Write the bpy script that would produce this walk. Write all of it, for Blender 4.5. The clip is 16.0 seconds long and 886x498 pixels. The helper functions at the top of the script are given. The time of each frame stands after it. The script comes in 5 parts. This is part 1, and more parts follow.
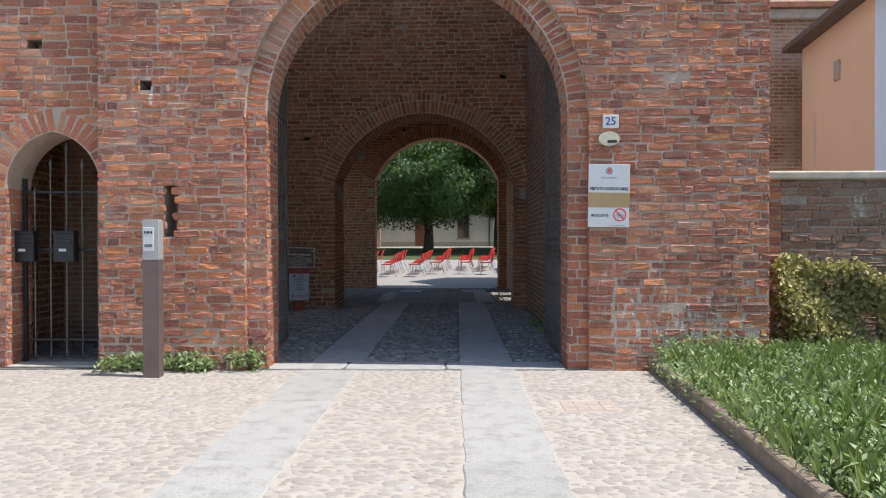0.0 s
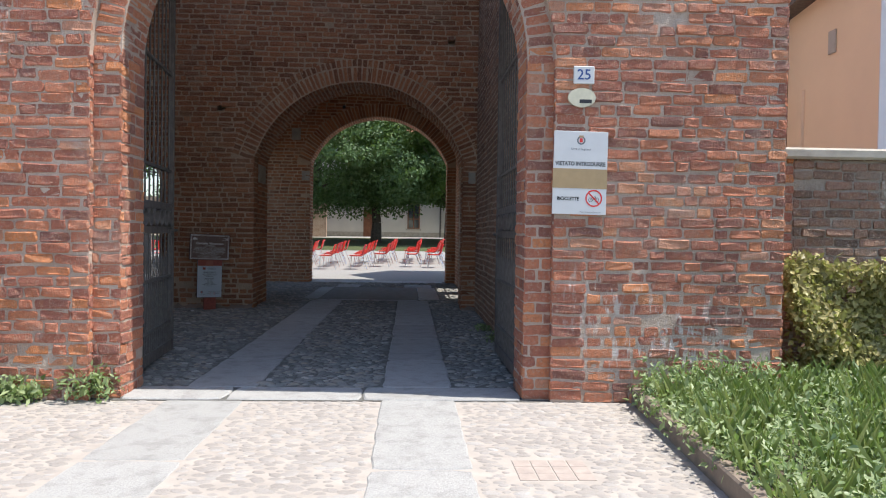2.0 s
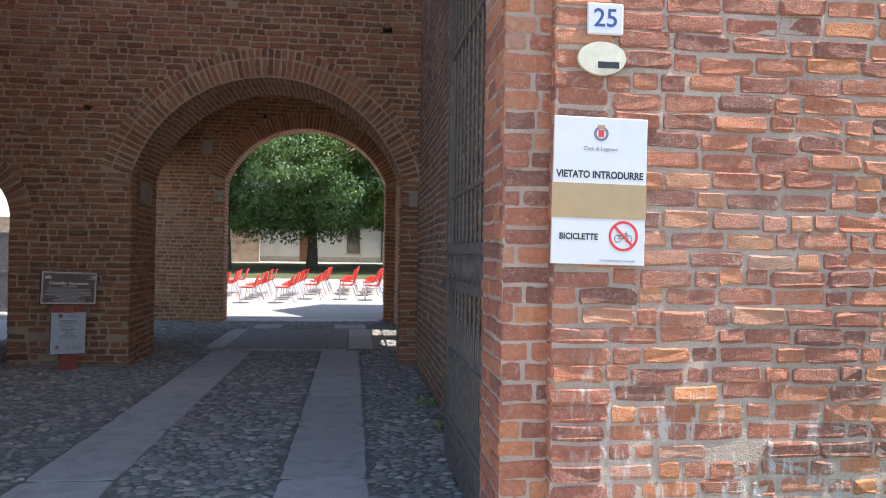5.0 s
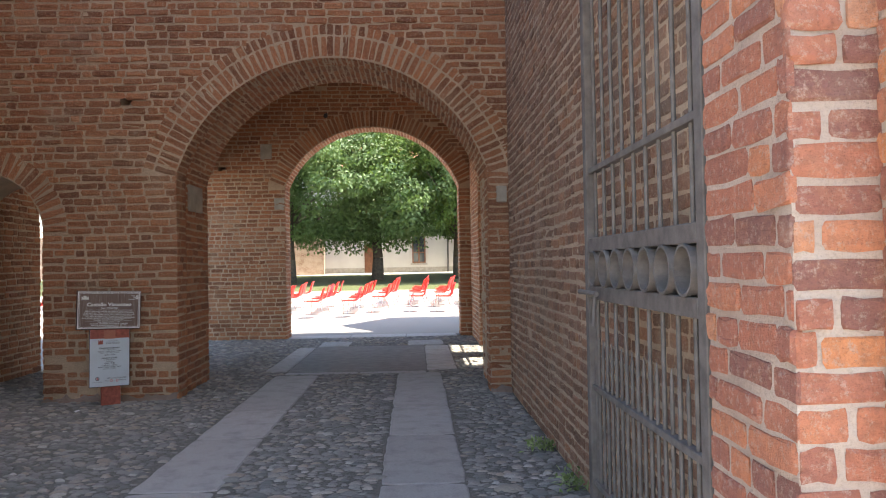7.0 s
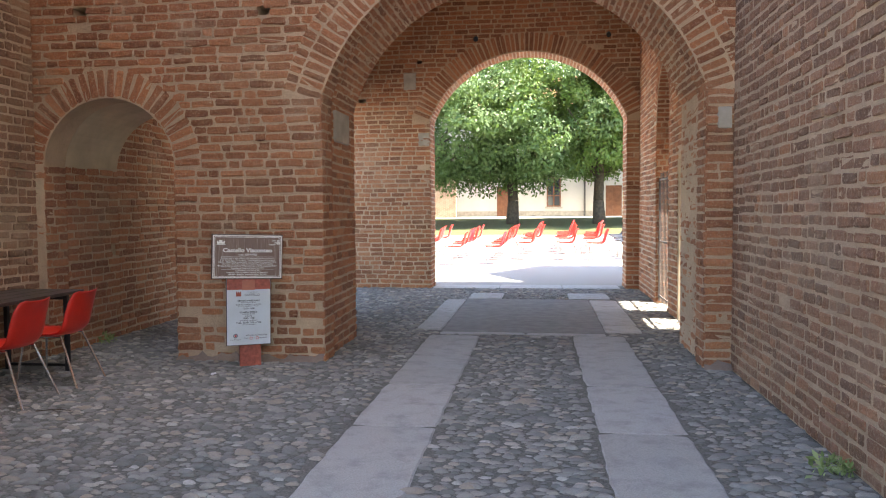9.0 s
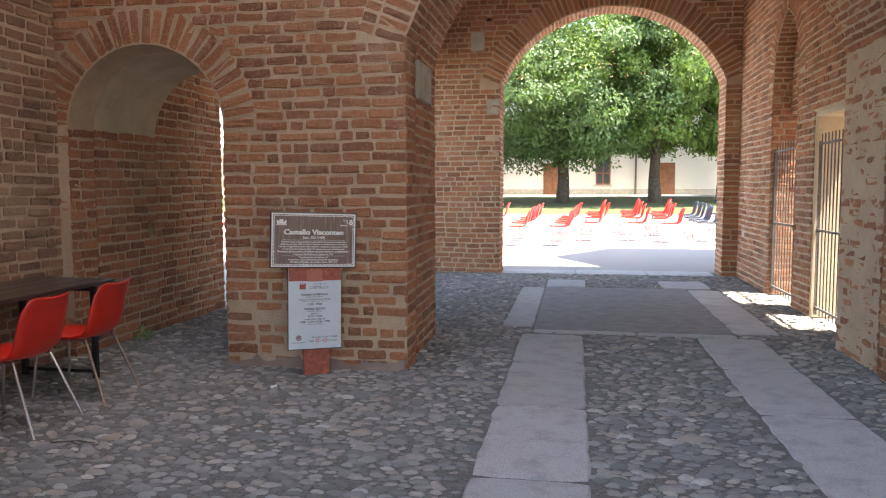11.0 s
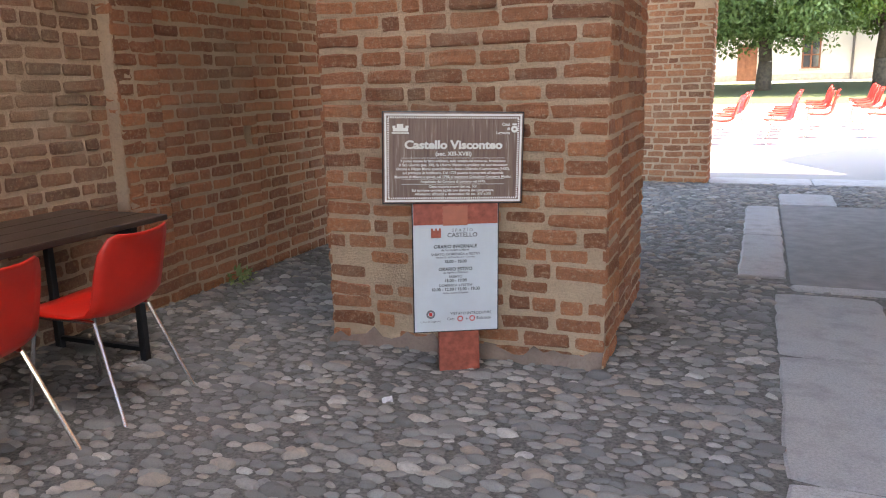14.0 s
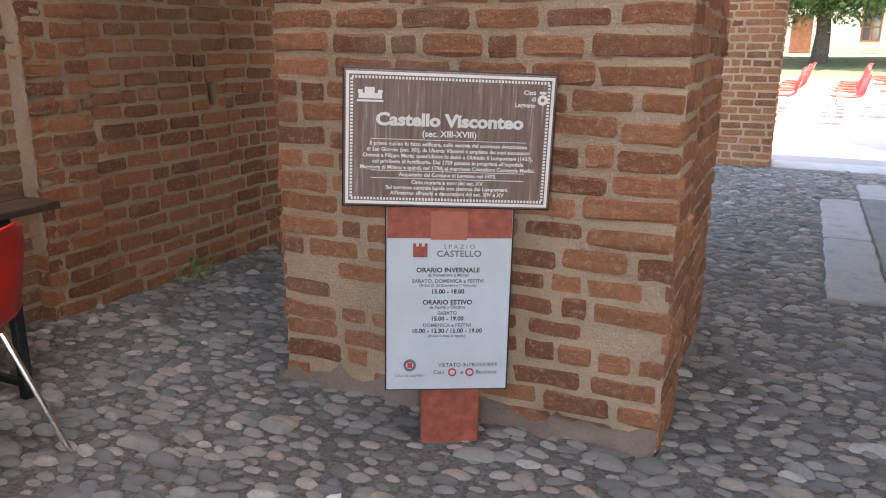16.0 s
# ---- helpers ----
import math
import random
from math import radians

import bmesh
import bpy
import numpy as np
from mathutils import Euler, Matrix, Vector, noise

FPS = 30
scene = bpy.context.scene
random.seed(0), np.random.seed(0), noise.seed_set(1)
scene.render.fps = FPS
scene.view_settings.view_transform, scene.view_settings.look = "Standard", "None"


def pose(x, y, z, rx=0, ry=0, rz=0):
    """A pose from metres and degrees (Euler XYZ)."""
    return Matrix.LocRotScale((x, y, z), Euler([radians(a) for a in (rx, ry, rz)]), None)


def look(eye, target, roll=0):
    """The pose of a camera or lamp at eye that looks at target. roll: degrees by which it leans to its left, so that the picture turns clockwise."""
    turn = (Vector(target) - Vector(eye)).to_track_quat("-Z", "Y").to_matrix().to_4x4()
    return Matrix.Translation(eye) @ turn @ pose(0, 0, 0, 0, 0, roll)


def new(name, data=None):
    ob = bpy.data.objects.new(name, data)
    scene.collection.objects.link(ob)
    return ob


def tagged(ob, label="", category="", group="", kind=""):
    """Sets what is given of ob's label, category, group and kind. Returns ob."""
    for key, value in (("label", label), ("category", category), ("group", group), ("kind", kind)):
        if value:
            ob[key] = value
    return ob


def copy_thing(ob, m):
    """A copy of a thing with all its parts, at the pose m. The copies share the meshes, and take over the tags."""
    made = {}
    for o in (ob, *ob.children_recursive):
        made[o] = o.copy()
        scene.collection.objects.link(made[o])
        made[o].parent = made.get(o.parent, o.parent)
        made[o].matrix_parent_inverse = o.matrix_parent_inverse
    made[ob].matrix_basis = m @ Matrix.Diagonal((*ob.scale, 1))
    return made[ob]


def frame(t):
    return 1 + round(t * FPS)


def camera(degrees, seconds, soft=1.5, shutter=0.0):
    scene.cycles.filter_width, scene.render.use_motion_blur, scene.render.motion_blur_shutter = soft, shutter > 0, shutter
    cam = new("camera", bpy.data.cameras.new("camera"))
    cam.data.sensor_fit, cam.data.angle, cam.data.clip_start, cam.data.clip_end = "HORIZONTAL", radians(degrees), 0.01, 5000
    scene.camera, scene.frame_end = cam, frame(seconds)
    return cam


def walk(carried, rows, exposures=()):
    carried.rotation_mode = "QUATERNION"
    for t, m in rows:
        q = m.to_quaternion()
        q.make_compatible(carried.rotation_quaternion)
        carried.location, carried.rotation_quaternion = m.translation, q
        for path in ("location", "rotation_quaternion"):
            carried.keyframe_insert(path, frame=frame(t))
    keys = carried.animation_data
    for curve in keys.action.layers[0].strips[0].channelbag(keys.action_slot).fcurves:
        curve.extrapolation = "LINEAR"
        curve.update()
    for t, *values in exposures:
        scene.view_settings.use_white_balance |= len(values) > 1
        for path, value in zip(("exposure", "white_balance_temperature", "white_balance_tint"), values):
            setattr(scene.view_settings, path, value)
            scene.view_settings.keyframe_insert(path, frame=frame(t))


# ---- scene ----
cam = camera(60.2, 16.0, soft=1.1)
PATH = [
    (0, (0.62, -0.072, 1.372), (0.585, 1.927, 1.355), -0.1),
    (0.5, (0.698, 0.39, 1.375), (0.642, 2.389, 1.359), -0.2),
    (1, (0.756, 0.931, 1.367), (0.803, 2.93, 1.351), -0.4),
    (1.5, (0.846, 1.426, 1.365), (0.925, 3.424, 1.339), -0.3),
    (2, (0.874, 1.967, 1.361), (0.962, 3.965, 1.321), 0.8),
    (2.5, (0.902, 2.447, 1.381), (1.012, 4.444, 1.346), 0.9),
    (3, (0.976, 2.967, 1.441), (1.058, 4.965, 1.443), 0.2),
    (3.5, (1.015, 3.432, 1.489), (1.098, 5.43, 1.516), 0.2),
    (3.7, (1.019, 3.613, 1.513), (1.129, 5.609, 1.552), 0.2),
    (5.8, (1.181, 5.406, 1.56), (1.428, 7.391, 1.561), 1.0),
    (6, (1.148, 5.58, 1.537), (1.397, 7.565, 1.535), 0.9),
    (6.5, (1.033, 6.011, 1.517), (1.275, 7.996, 1.517), -0.5),
    (7, (0.932, 6.431, 1.517), (1.004, 8.429, 1.559), -1.0),
    (7.5, (0.766, 6.881, 1.499), (0.805, 8.88, 1.519), -1.0),
    (8, (0.626, 7.326, 1.498), (0.542, 9.324, 1.496), -1.5),
    (8.5, (0.488, 7.728, 1.522), (0.27, 9.713, 1.429), -0.8),
    (8.7, (0.405, 7.887, 1.52), (0.153, 9.869, 1.417), -0.4),
    (10.8, (-0.461, 9.355, 1.467), (-0.708, 11.339, 1.392), -0.2),
    (11, (-0.532, 9.515, 1.477), (-0.871, 11.479, 1.319), -0.1),
    (11.5, (-0.712, 9.833, 1.451), (-1.137, 11.773, 1.213), 0.6),
    (12, (-0.909, 10.175, 1.45), (-1.404, 12.087, 1.134), 0.5),
    (12.5, (-1.011, 10.571, 1.483), (-1.623, 12.442, 1.131), 0.2),
    (13, (-1.148, 11.05, 1.459), (-1.825, 12.886, 1.044), 0.2),
    (13.5, (-1.191, 11.424, 1.451), (-1.876, 13.253, 1.018), -1.0),
    (14, (-1.21, 11.839, 1.427), (-1.956, 13.645, 1.001), -1.4),
    (14.5, (-1.293, 12.161, 1.41), (-2.037, 13.965, 0.972), -1.3),
    (15, (-1.362, 12.463, 1.403), (-2.115, 14.256, 0.939), -1.0),
    (15.5, (-1.409, 12.723, 1.399), (-2.215, 14.489, 0.917), -0.0),
    (16, (-1.537, 13.002, 1.368), (-2.347, 14.757, 0.853), 0.4),
]
EXPOSURE = [(0.0, 0.5, 6350, 9), (2.0, 0.72, 6300, 9), (3.5, 1.12, 6150, 9), (6.0, 1.62, 6600, 10), (6.5, 1.82, 6800, 11), (7.0, 2.4, 7200, 12), (8.5, 3.12, 7300, 12), (11.0, 3.08, 7300, 12), (13.5, 3.55, 7400, 13), (16.0, 3.66, 7400, 13)]
walk(cam, [(t, look(eye, target, roll)) for t, eye, target, roll in PATH], EXPOSURE)

# ---- light ----
SUN_EL, SUN_AZ = radians(65.5), radians(-10.5)          # azimuth from +x towards +y
to_sun = Vector((math.cos(SUN_EL) * math.cos(SUN_AZ), math.cos(SUN_EL) * math.sin(SUN_AZ), math.sin(SUN_EL)))
world = bpy.data.worlds.new("sky")
scene.world = world
world.use_nodes = True
wn = world.node_tree.nodes
sky = wn.new("ShaderNodeTexSky")
sky.sky_type, sky.sun_disc = "NISHITA", False
sky.sun_elevation, sky.sun_rotation = SUN_EL, math.pi / 2 - SUN_AZ
world.node_tree.links.new(sky.outputs[0], wn["Background"].inputs[0])
wn["Background"].inputs[1].default_value = 0.15
lamp = bpy.data.lights.new("sun", "SUN")
lamp.energy, lamp.angle, lamp.color = 4.5, radians(0.5), (1.0, 0.95, 0.87)
new("sun", lamp).matrix_world = look(to_sun * 60, (0, 0, 0))


# ---- materials ----
class Mat:
    """A node material with a few short ways to wire it."""

    def __init__(self, name, rough=0.85, metal=0.0):
        self.m = bpy.data.materials.new(name)
        self.m.use_nodes = True
        self.t = self.m.node_tree
        self.b = self.t.nodes["Principled BSDF"]
        self.b.inputs["Roughness"].default_value = rough
        self.b.inputs["Metallic"].default_value = metal
        self.co = self.t.nodes.new("ShaderNodeTexCoord").outputs["Object"]

    def node(self, kind, **inputs):
        n = self.t.nodes.new(kind)
        for k, v in inputs.items():
            k = k.replace("_", " ")
            if isinstance(v, bpy.types.NodeSocket):
                self.t.links.new(v, n.inputs[k])
            else:
                n.inputs[k].default_value = v
        return n

    def noise(self, scale, detail=4.0, rough=0.6, vec=None):
        return self.node("ShaderNodeTexNoise", Scale=scale, Detail=detail, Roughness=rough, Vector=vec or self.co).outputs["Fac"]

    def world_co(self):
        return self.t.nodes.new("ShaderNodeNewGeometry").outputs["Position"]

    def ramp(self, fac, stops, constant=False):
        n = self.node("ShaderNodeValToRGB", Fac=fac)
        r = n.color_ramp
        if constant:
            r.interpolation = "CONSTANT"
        while len(r.elements) < len(stops):
            r.elements.new(0.5)
        for e, (p, c) in zip(r.elements, stops):
            e.position, e.color = p, (*c, 1) if len(c) == 3 else c
        return n.outputs["Color"]

    def mix(self, fac, a, b, blend="MIX"):
        n = self.t.nodes.new("ShaderNodeMix")
        n.data_type, n.blend_type = "RGBA", blend
        for k, v in ((0, fac), (6, a), (7, b)):
            if isinstance(v, bpy.types.NodeSocket):
                self.t.links.new(v, n.inputs[k])
            else:
                n.inputs[k].default_value = (*v, 1) if isinstance(v, tuple) and len(v) == 3 else v
        return n.outputs[2]

    def color(self, v):
        if isinstance(v, bpy.types.NodeSocket):
            self.t.links.new(v, self.b.inputs["Base Color"])
        else:
            self.b.inputs["Base Color"].default_value = (*v, 1)
        return self

    def bump(self, height, strength=0.4, dist=0.01):
        n = self.node("ShaderNodeBump", Height=height, Strength=strength, Distance=dist)
        self.t.links.new(n.outputs[0], self.b.inputs["Normal"])
        return self

    def per_piece(self, single):
        return self.t.nodes.new("ShaderNodeObjectInfo").outputs["Random"] if single else self.t.nodes.new("ShaderNodeNewGeometry").outputs["Random Per Island"]


def plain(name, col, rough=0.6, metal=0.0, vary=0.15, scale=8.0, relief=0.1):
    m = Mat(name, rough, metal)
    n = m.noise(scale, 6)
    dark = tuple(c * (1 - vary) for c in col)
    lite = tuple(min(1.0, c * (1 + vary)) for c in col)
    m.color(m.ramp(n, [(0.3, dark), (0.7, lite)]))
    if relief:
        m.bump(m.noise(scale * 12, 4), relief, 0.004)
    return m.m


def brick_mat(name, single, stops, mortar, smear=0.5, white=0.0, fine=0.6, stain=0.0, salts=()):
    """Fired brick: a tone for every brick, mottled and pitted, smeared with old mortar."""
    m = Mat(name, 0.92)
    r = m.per_piece(single)
    tone = m.ramp(r, stops)
    w = m.world_co()
    black, grey = (0.0, 0.0, 0.0), lambda v: (v, v, v)
    tone = m.mix(m.ramp(m.noise(30, 6, 0.75, w), [(0.42, black), (0.72, grey(0.7))]), tone, m.mix(0.6, tone, (0.09, 0.045, 0.035)))
    tone = m.mix(m.ramp(m.noise(11, 5, 0.7, w), [(0.5, black), (0.72, grey(0.6))]), tone, m.mix(0.55, tone, (0.68, 0.27, 0.12)))
    tone = m.mix(m.ramp(m.noise(1.3, 5, 0.65, w), [(0.52, black), (0.72, grey(smear))]), tone, mortar)
    tone = m.mix(m.ramp(m.noise(44, 6, 0.8, w), [(0.52, black), (0.64, grey(fine))]), tone, mortar)
    tone = m.mix(m.ramp(m.noise(150, 4, 0.7, w), [(0.56, black), (0.7, grey(0.55))]), tone, m.mix(0.7, tone, (0.05, 0.03, 0.025)))
    if stain:
        tone = m.mix(m.ramp(m.noise(0.55, 5, 0.6, w), [(0.42, black), (0.68, grey(stain))]), tone, (0.17, 0.125, 0.08))
    if white:
        spots = m.node("ShaderNodeMath", Value=m.ramp(m.noise(2.6, 6, 0.8, w), [(0.60, black), (0.68, grey(1.0))]))
        spots.operation = "MULTIPLY"
        spots.inputs[1].default_value = white
        tone = m.mix(spots.outputs[0], tone, (0.62, 0.55, 0.48))
    tone = salt_streaks(m, w, tone, salts)
    rough = m.node("ShaderNodeMath", Value=m.noise(26, 5, 0.65, w))
    rough.operation = "ADD"
    m.t.links.new(m.noise(110, 5, 0.7, w), rough.inputs[1])
    m.color(tone).bump(rough.outputs[0], 0.9, 0.018)
    return m.m


def salt_streaks(m, w, tone, places):
    """White salts that have run down the wall, in patches: centre, reach."""
    for centre, reach in places:
        d = m.t.nodes.new("ShaderNodeVectorMath")
        d.operation = "DISTANCE"
        m.t.links.new(w, d.inputs[0])
        d.inputs[1].default_value = centre
        here = m.ramp(d.outputs["Value"], [(reach * 0.3, (0.85, 0.85, 0.85)), (reach, (0.0, 0.0, 0.0))])
        run = m.node("ShaderNodeMapping", Vector=w, Scale=(17, 17, 4.5))
        drip = m.ramp(m.noise(1.0, 5, 0.7, run.outputs[0]), [(0.53, (0.0, 0.0, 0.0)), (0.62, (1.0, 1.0, 1.0))])
        tone = m.mix(m.mix(1.0, here, drip, "MULTIPLY"), tone, (0.66, 0.60, 0.55))
    return tone


SALTS = (((2.72, 8.13, 0.55), 0.55), ((3.15, 8.13, 0.5), 0.5), ((2.36, 8.13, 0.85), 0.4), ((-2.6, 8.13, 3.0), 0.5))


def far_brick():
    """Brickwork seen from far off, where courses run together."""
    m = Mat("far_brickwork", 0.95)
    turn = m.node("ShaderNodeMapping", Vector=m.world_co(), Rotation=(radians(90), 0, 0))
    n = m.node("ShaderNodeTexBrick", Vector=turn.outputs[0], Scale=1.0)
    for k, v in (("Brick Width", 0.26), ("Row Height", 0.075), ("Mortar Size", 0.012), ("Bias", 0.0)):
        n.inputs[k].default_value = v
    for k, v in (("Color1", (0.33, 0.17, 0.11, 1)), ("Color2", (0.24, 0.12, 0.08, 1)), ("Mortar", (0.46, 0.38, 0.30, 1))):
        n.inputs[k].default_value = v
    w = m.world_co()
    m.color(m.mix(m.ramp(m.noise(1.6, 6, 0.7, w), [(0.38, (0.0, 0.0, 0.0)), (0.58, (0.75, 0.75, 0.75))]), n.outputs["Color"], (0.50, 0.38, 0.29))).bump(n.outputs["Fac"], 0.5, 0.01)
    return m.m


def mortar_mat(name, col, dirt, salts=()):
    m = Mat(name, 0.95)
    w = m.world_co()
    c = m.mix(m.ramp(m.noise(2.3, 6, 0.65, w), [(0.35, (0.0, 0.0, 0.0)), (0.7, (1.0, 1.0, 1.0))]), col, dirt)
    c = m.mix(m.ramp(m.noise(70, 5, 0.75, w), [(0.5, (0.0, 0.0, 0.0)), (0.7, (0.6, 0.6, 0.6))]), c, m.mix(0.5, c, (0.12, 0.09, 0.07)))
    lumps = m.node("ShaderNodeMath", Value=m.noise(90, 6, 0.7, w))
    lumps.operation = "ADD"
    m.t.links.new(m.noise(24, 4, 0.6, w), lumps.inputs[1])
    m.color(salt_streaks(m, w, c, salts)).bump(lumps.outputs[0], 0.8, 0.02)
    return m.m


FRONT_TONES = [(0.0, (0.26, 0.11, 0.085)), (0.2, (0.39, 0.142, 0.096)), (0.5, (0.50, 0.175, 0.102)), (0.75, (0.60, 0.222, 0.12)), (0.92, (0.70, 0.265, 0.105)), (1.0, (0.57, 0.30, 0.21))]
HALL_TONES = [(0.0, (0.26, 0.10, 0.05)), (0.3, (0.39, 0.15, 0.072)), (0.6, (0.48, 0.19, 0.09)), (0.9, (0.57, 0.235, 0.11)), (1.0, (0.58, 0.25, 0.12))]
SIDE_TONES = [(0.0, (0.22, 0.118, 0.075)), (0.4, (0.32, 0.168, 0.105)), (0.8, (0.40, 0.21, 0.13)), (1.0, (0.48, 0.235, 0.125))]
OLD_TONES = [(0.0, (0.17, 0.115, 0.085)), (0.4, (0.28, 0.175, 0.125)), (0.75, (0.35, 0.20, 0.14)), (1.0, (0.33, 0.27, 0.21))]
M_FRONT = [brick_mat("front_brick", s, FRONT_TONES, (0.54, 0.41, 0.325), 0.38, 0.25, 0.55, 0.12, SALTS) for s in (False, True)]
M_HALL = [brick_mat("hall_brick", s, HALL_TONES, (0.62, 0.46, 0.315), 0.38, 0.1, 0.5, 0.22) for s in (False, True)]
M_STAINED = [brick_mat("stained_brick", s, SIDE_TONES, (0.50, 0.38, 0.25), 0.6, 0.1, 0.7, 0.4) for s in (False, True)]
M_SIDE = [brick_mat("side_brick", s, SIDE_TONES, (0.62, 0.49, 0.35), 0.35, 0.1, 0.5, 0.15) for s in (False, True)]
M_OLD = [brick_mat("old_brick", s, OLD_TONES, (0.42, 0.36, 0.30), 0.5, 0.8) for s in (False, True)]
M_FARBRICK = far_brick()
M_MORTAR = mortar_mat("front_mortar", (0.58, 0.465, 0.38), (0.42, 0.31, 0.245), SALTS)
M_BUFF = mortar_mat("buff_mortar", (0.65, 0.485, 0.335), (0.48, 0.345, 0.235))
M_FOOT = mortar_mat("footing_mortar", (0.33, 0.25, 0.20), (0.20, 0.15, 0.12))
M_GREY = mortar_mat("grey_mortar", (0.43, 0.36, 0.29), (0.24, 0.21, 0.18))
M_PLASTER = plain("cream_plaster", (0.55, 0.45, 0.32), 0.9, 0, 0.2, 2.5, 0.4)
M_WHITEWALL = plain("white_render", (0.64, 0.61, 0.55), 0.9, 0, 0.06, 0.8, 0.2)
M_CREAM = plain("cream_render", (0.76, 0.65, 0.52), 0.9, 0, 0.05, 0.7, 0.2)
# Sky-lit blue-grey of the cream house's front, put into the render colour.
M_SKYLIT = plain("skylit_render", (0.66, 0.66, 0.68), 0.9, 0, 0.04, 0.7, 0.2)
M_TILE = plain("roof_tile", (0.34, 0.15, 0.09), 0.9, 0, 0.3, 6, 0.5)
M_IRON = plain("painted_iron", (0.125, 0.11, 0.10), 0.7, 0.0, 0.35, 14, 0.3)
M_BLACK = plain("black_paint", (0.02, 0.021, 0.024), 0.4, 0.2, 0.3, 9, 0.1)
M_CHROME = plain("chrome", (0.75, 0.75, 0.76), 0.18, 1.0, 0.05, 10, 0)
M_REDPLASTIC = plain("red_plastic", (0.62, 0.022, 0.012), 0.38, 0, 0.12, 5, 0.05)
M_DARKPLASTIC = plain("dark_plastic", (0.035, 0.045, 0.07), 0.4, 0, 0.15, 5, 0.05)
M_TABLE = plain("dark_wood", (0.05, 0.032, 0.024), 0.35, 0, 0.5, 6, 0.25)
M_STONE = plain("pale_stone", (0.42, 0.38, 0.32), 0.85, 0, 0.2, 5, 0.5)
M_BARK = plain("bark", (0.07, 0.055, 0.04), 0.95, 0, 0.4, 9, 1.0)
M_POST = plain("brown_post_paint", (0.15, 0.11, 0.10), 0.5, 0.2, 0.15, 6, 0.1)
M_STEELBOX = plain("grey_enamel", (0.40, 0.39, 0.38), 0.45, 0.2, 0.06, 8, 0)
M_WHITE = plain("white_enamel", (0.58, 0.58, 0.59), 0.35, 0, 0.05, 6, 0)
M_BLUE = plain("blue_enamel", (0.02, 0.06, 0.22), 0.4, 0, 0.05, 6, 0)
M_SIGNRED = plain("sign_red", (0.60, 0.03, 0.03), 0.4, 0, 0.05, 6, 0)
M_SIGNBLACK = plain("sign_black", (0.015, 0.015, 0.018), 0.5, 0, 0.05, 6, 0)
M_SIGNGREY = plain("sign_grey", (0.15, 0.15, 0.165), 0.5, 0, 0.05, 6, 0)
M_TAPE = plain("parcel_tape", (0.36, 0.25, 0.13), 0.3, 0, 0.08, 12, 0.05)
M_BOARDRED = plain("red_board", (0.34, 0.08, 0.05), 0.55, 0, 0.35, 26, 0.3)
M_INK = plain("white_lettering", (0.78, 0.76, 0.72), 0.5, 0, 0.05, 9, 0)
M_PAPER = plain("board_white", (0.56, 0.60, 0.64), 0.4, 0, 0.06, 5, 0)
M_WOODDOOR = plain("brown_wood", (0.22, 0.09, 0.045), 0.6, 0, 0.25, 5, 0.3)
M_TIMBER = plain("weathered_timber", (0.22, 0.17, 0.13), 0.85, 0, 0.25, 7, 0.5)


def glass_mat():
    m = Mat("window_glass", 0.05)
    m.color((0.05, 0.06, 0.07))
    m.b.inputs["Specular IOR Level"].default_value = 0.8
    return m.m


def streaked_brown():
    """Brown sign paint, crazed by weather into fine upright lines."""
    m = Mat("brown_sign_paint", 0.55)
    st = m.node("ShaderNodeMapping", Vector=m.co, Scale=(60, 60, 2.5))
    n = m.noise(1.6, 6, 0.7, st.outputs[0])
    m.color(m.ramp(n, [(0.35, (0.13, 0.075, 0.06)), (0.58, (0.21, 0.135, 0.105)), (0.72, (0.48, 0.42, 0.37))]))
    return m.m


def leaf_mat(name, dark, light, trans=0.35):
    m = Mat(name, 0.5)
    c = m.ramp(m.per_piece(False), [(0.0, dark), (1.0, light)])
    m.color(c)
    tr = m.node("ShaderNodeBsdfTranslucent", Color=m.mix(0.5, c, (0.25, 0.42, 0.05)))
    mx = m.node("ShaderNodeMixShader", Fac=trans)
    out = m.t.nodes["Material Output"]
    m.t.links.new(m.b.outputs[0], mx.inputs[1])
    m.t.links.new(tr.outputs[0], mx.inputs[2])
    m.t.links.new(mx.outputs[0], out.inputs[0])
    return m.m


M_GLASS = glass_mat()
M_BROWN = streaked_brown()
M_LEAF = leaf_mat("tree_leaf", (0.05, 0.10, 0.035), (0.125, 0.195, 0.075), 0.33)
M_LEAF_LIGHT = leaf_mat("yellow_green_leaf", (0.055, 0.115, 0.022), (0.15, 0.22, 0.055), 0.35)
M_WEED = leaf_mat("weed_leaf", (0.15, 0.215, 0.08), (0.42, 0.48, 0.25), 0.38)
M_GRASS = leaf_mat("grass_blade", (0.14, 0.21, 0.05), (0.42, 0.44, 0.17), 0.4)
M_DRY = leaf_mat("dry_vine_leaf", (0.22, 0.18, 0.06), (0.56, 0.48, 0.20), 0.35)


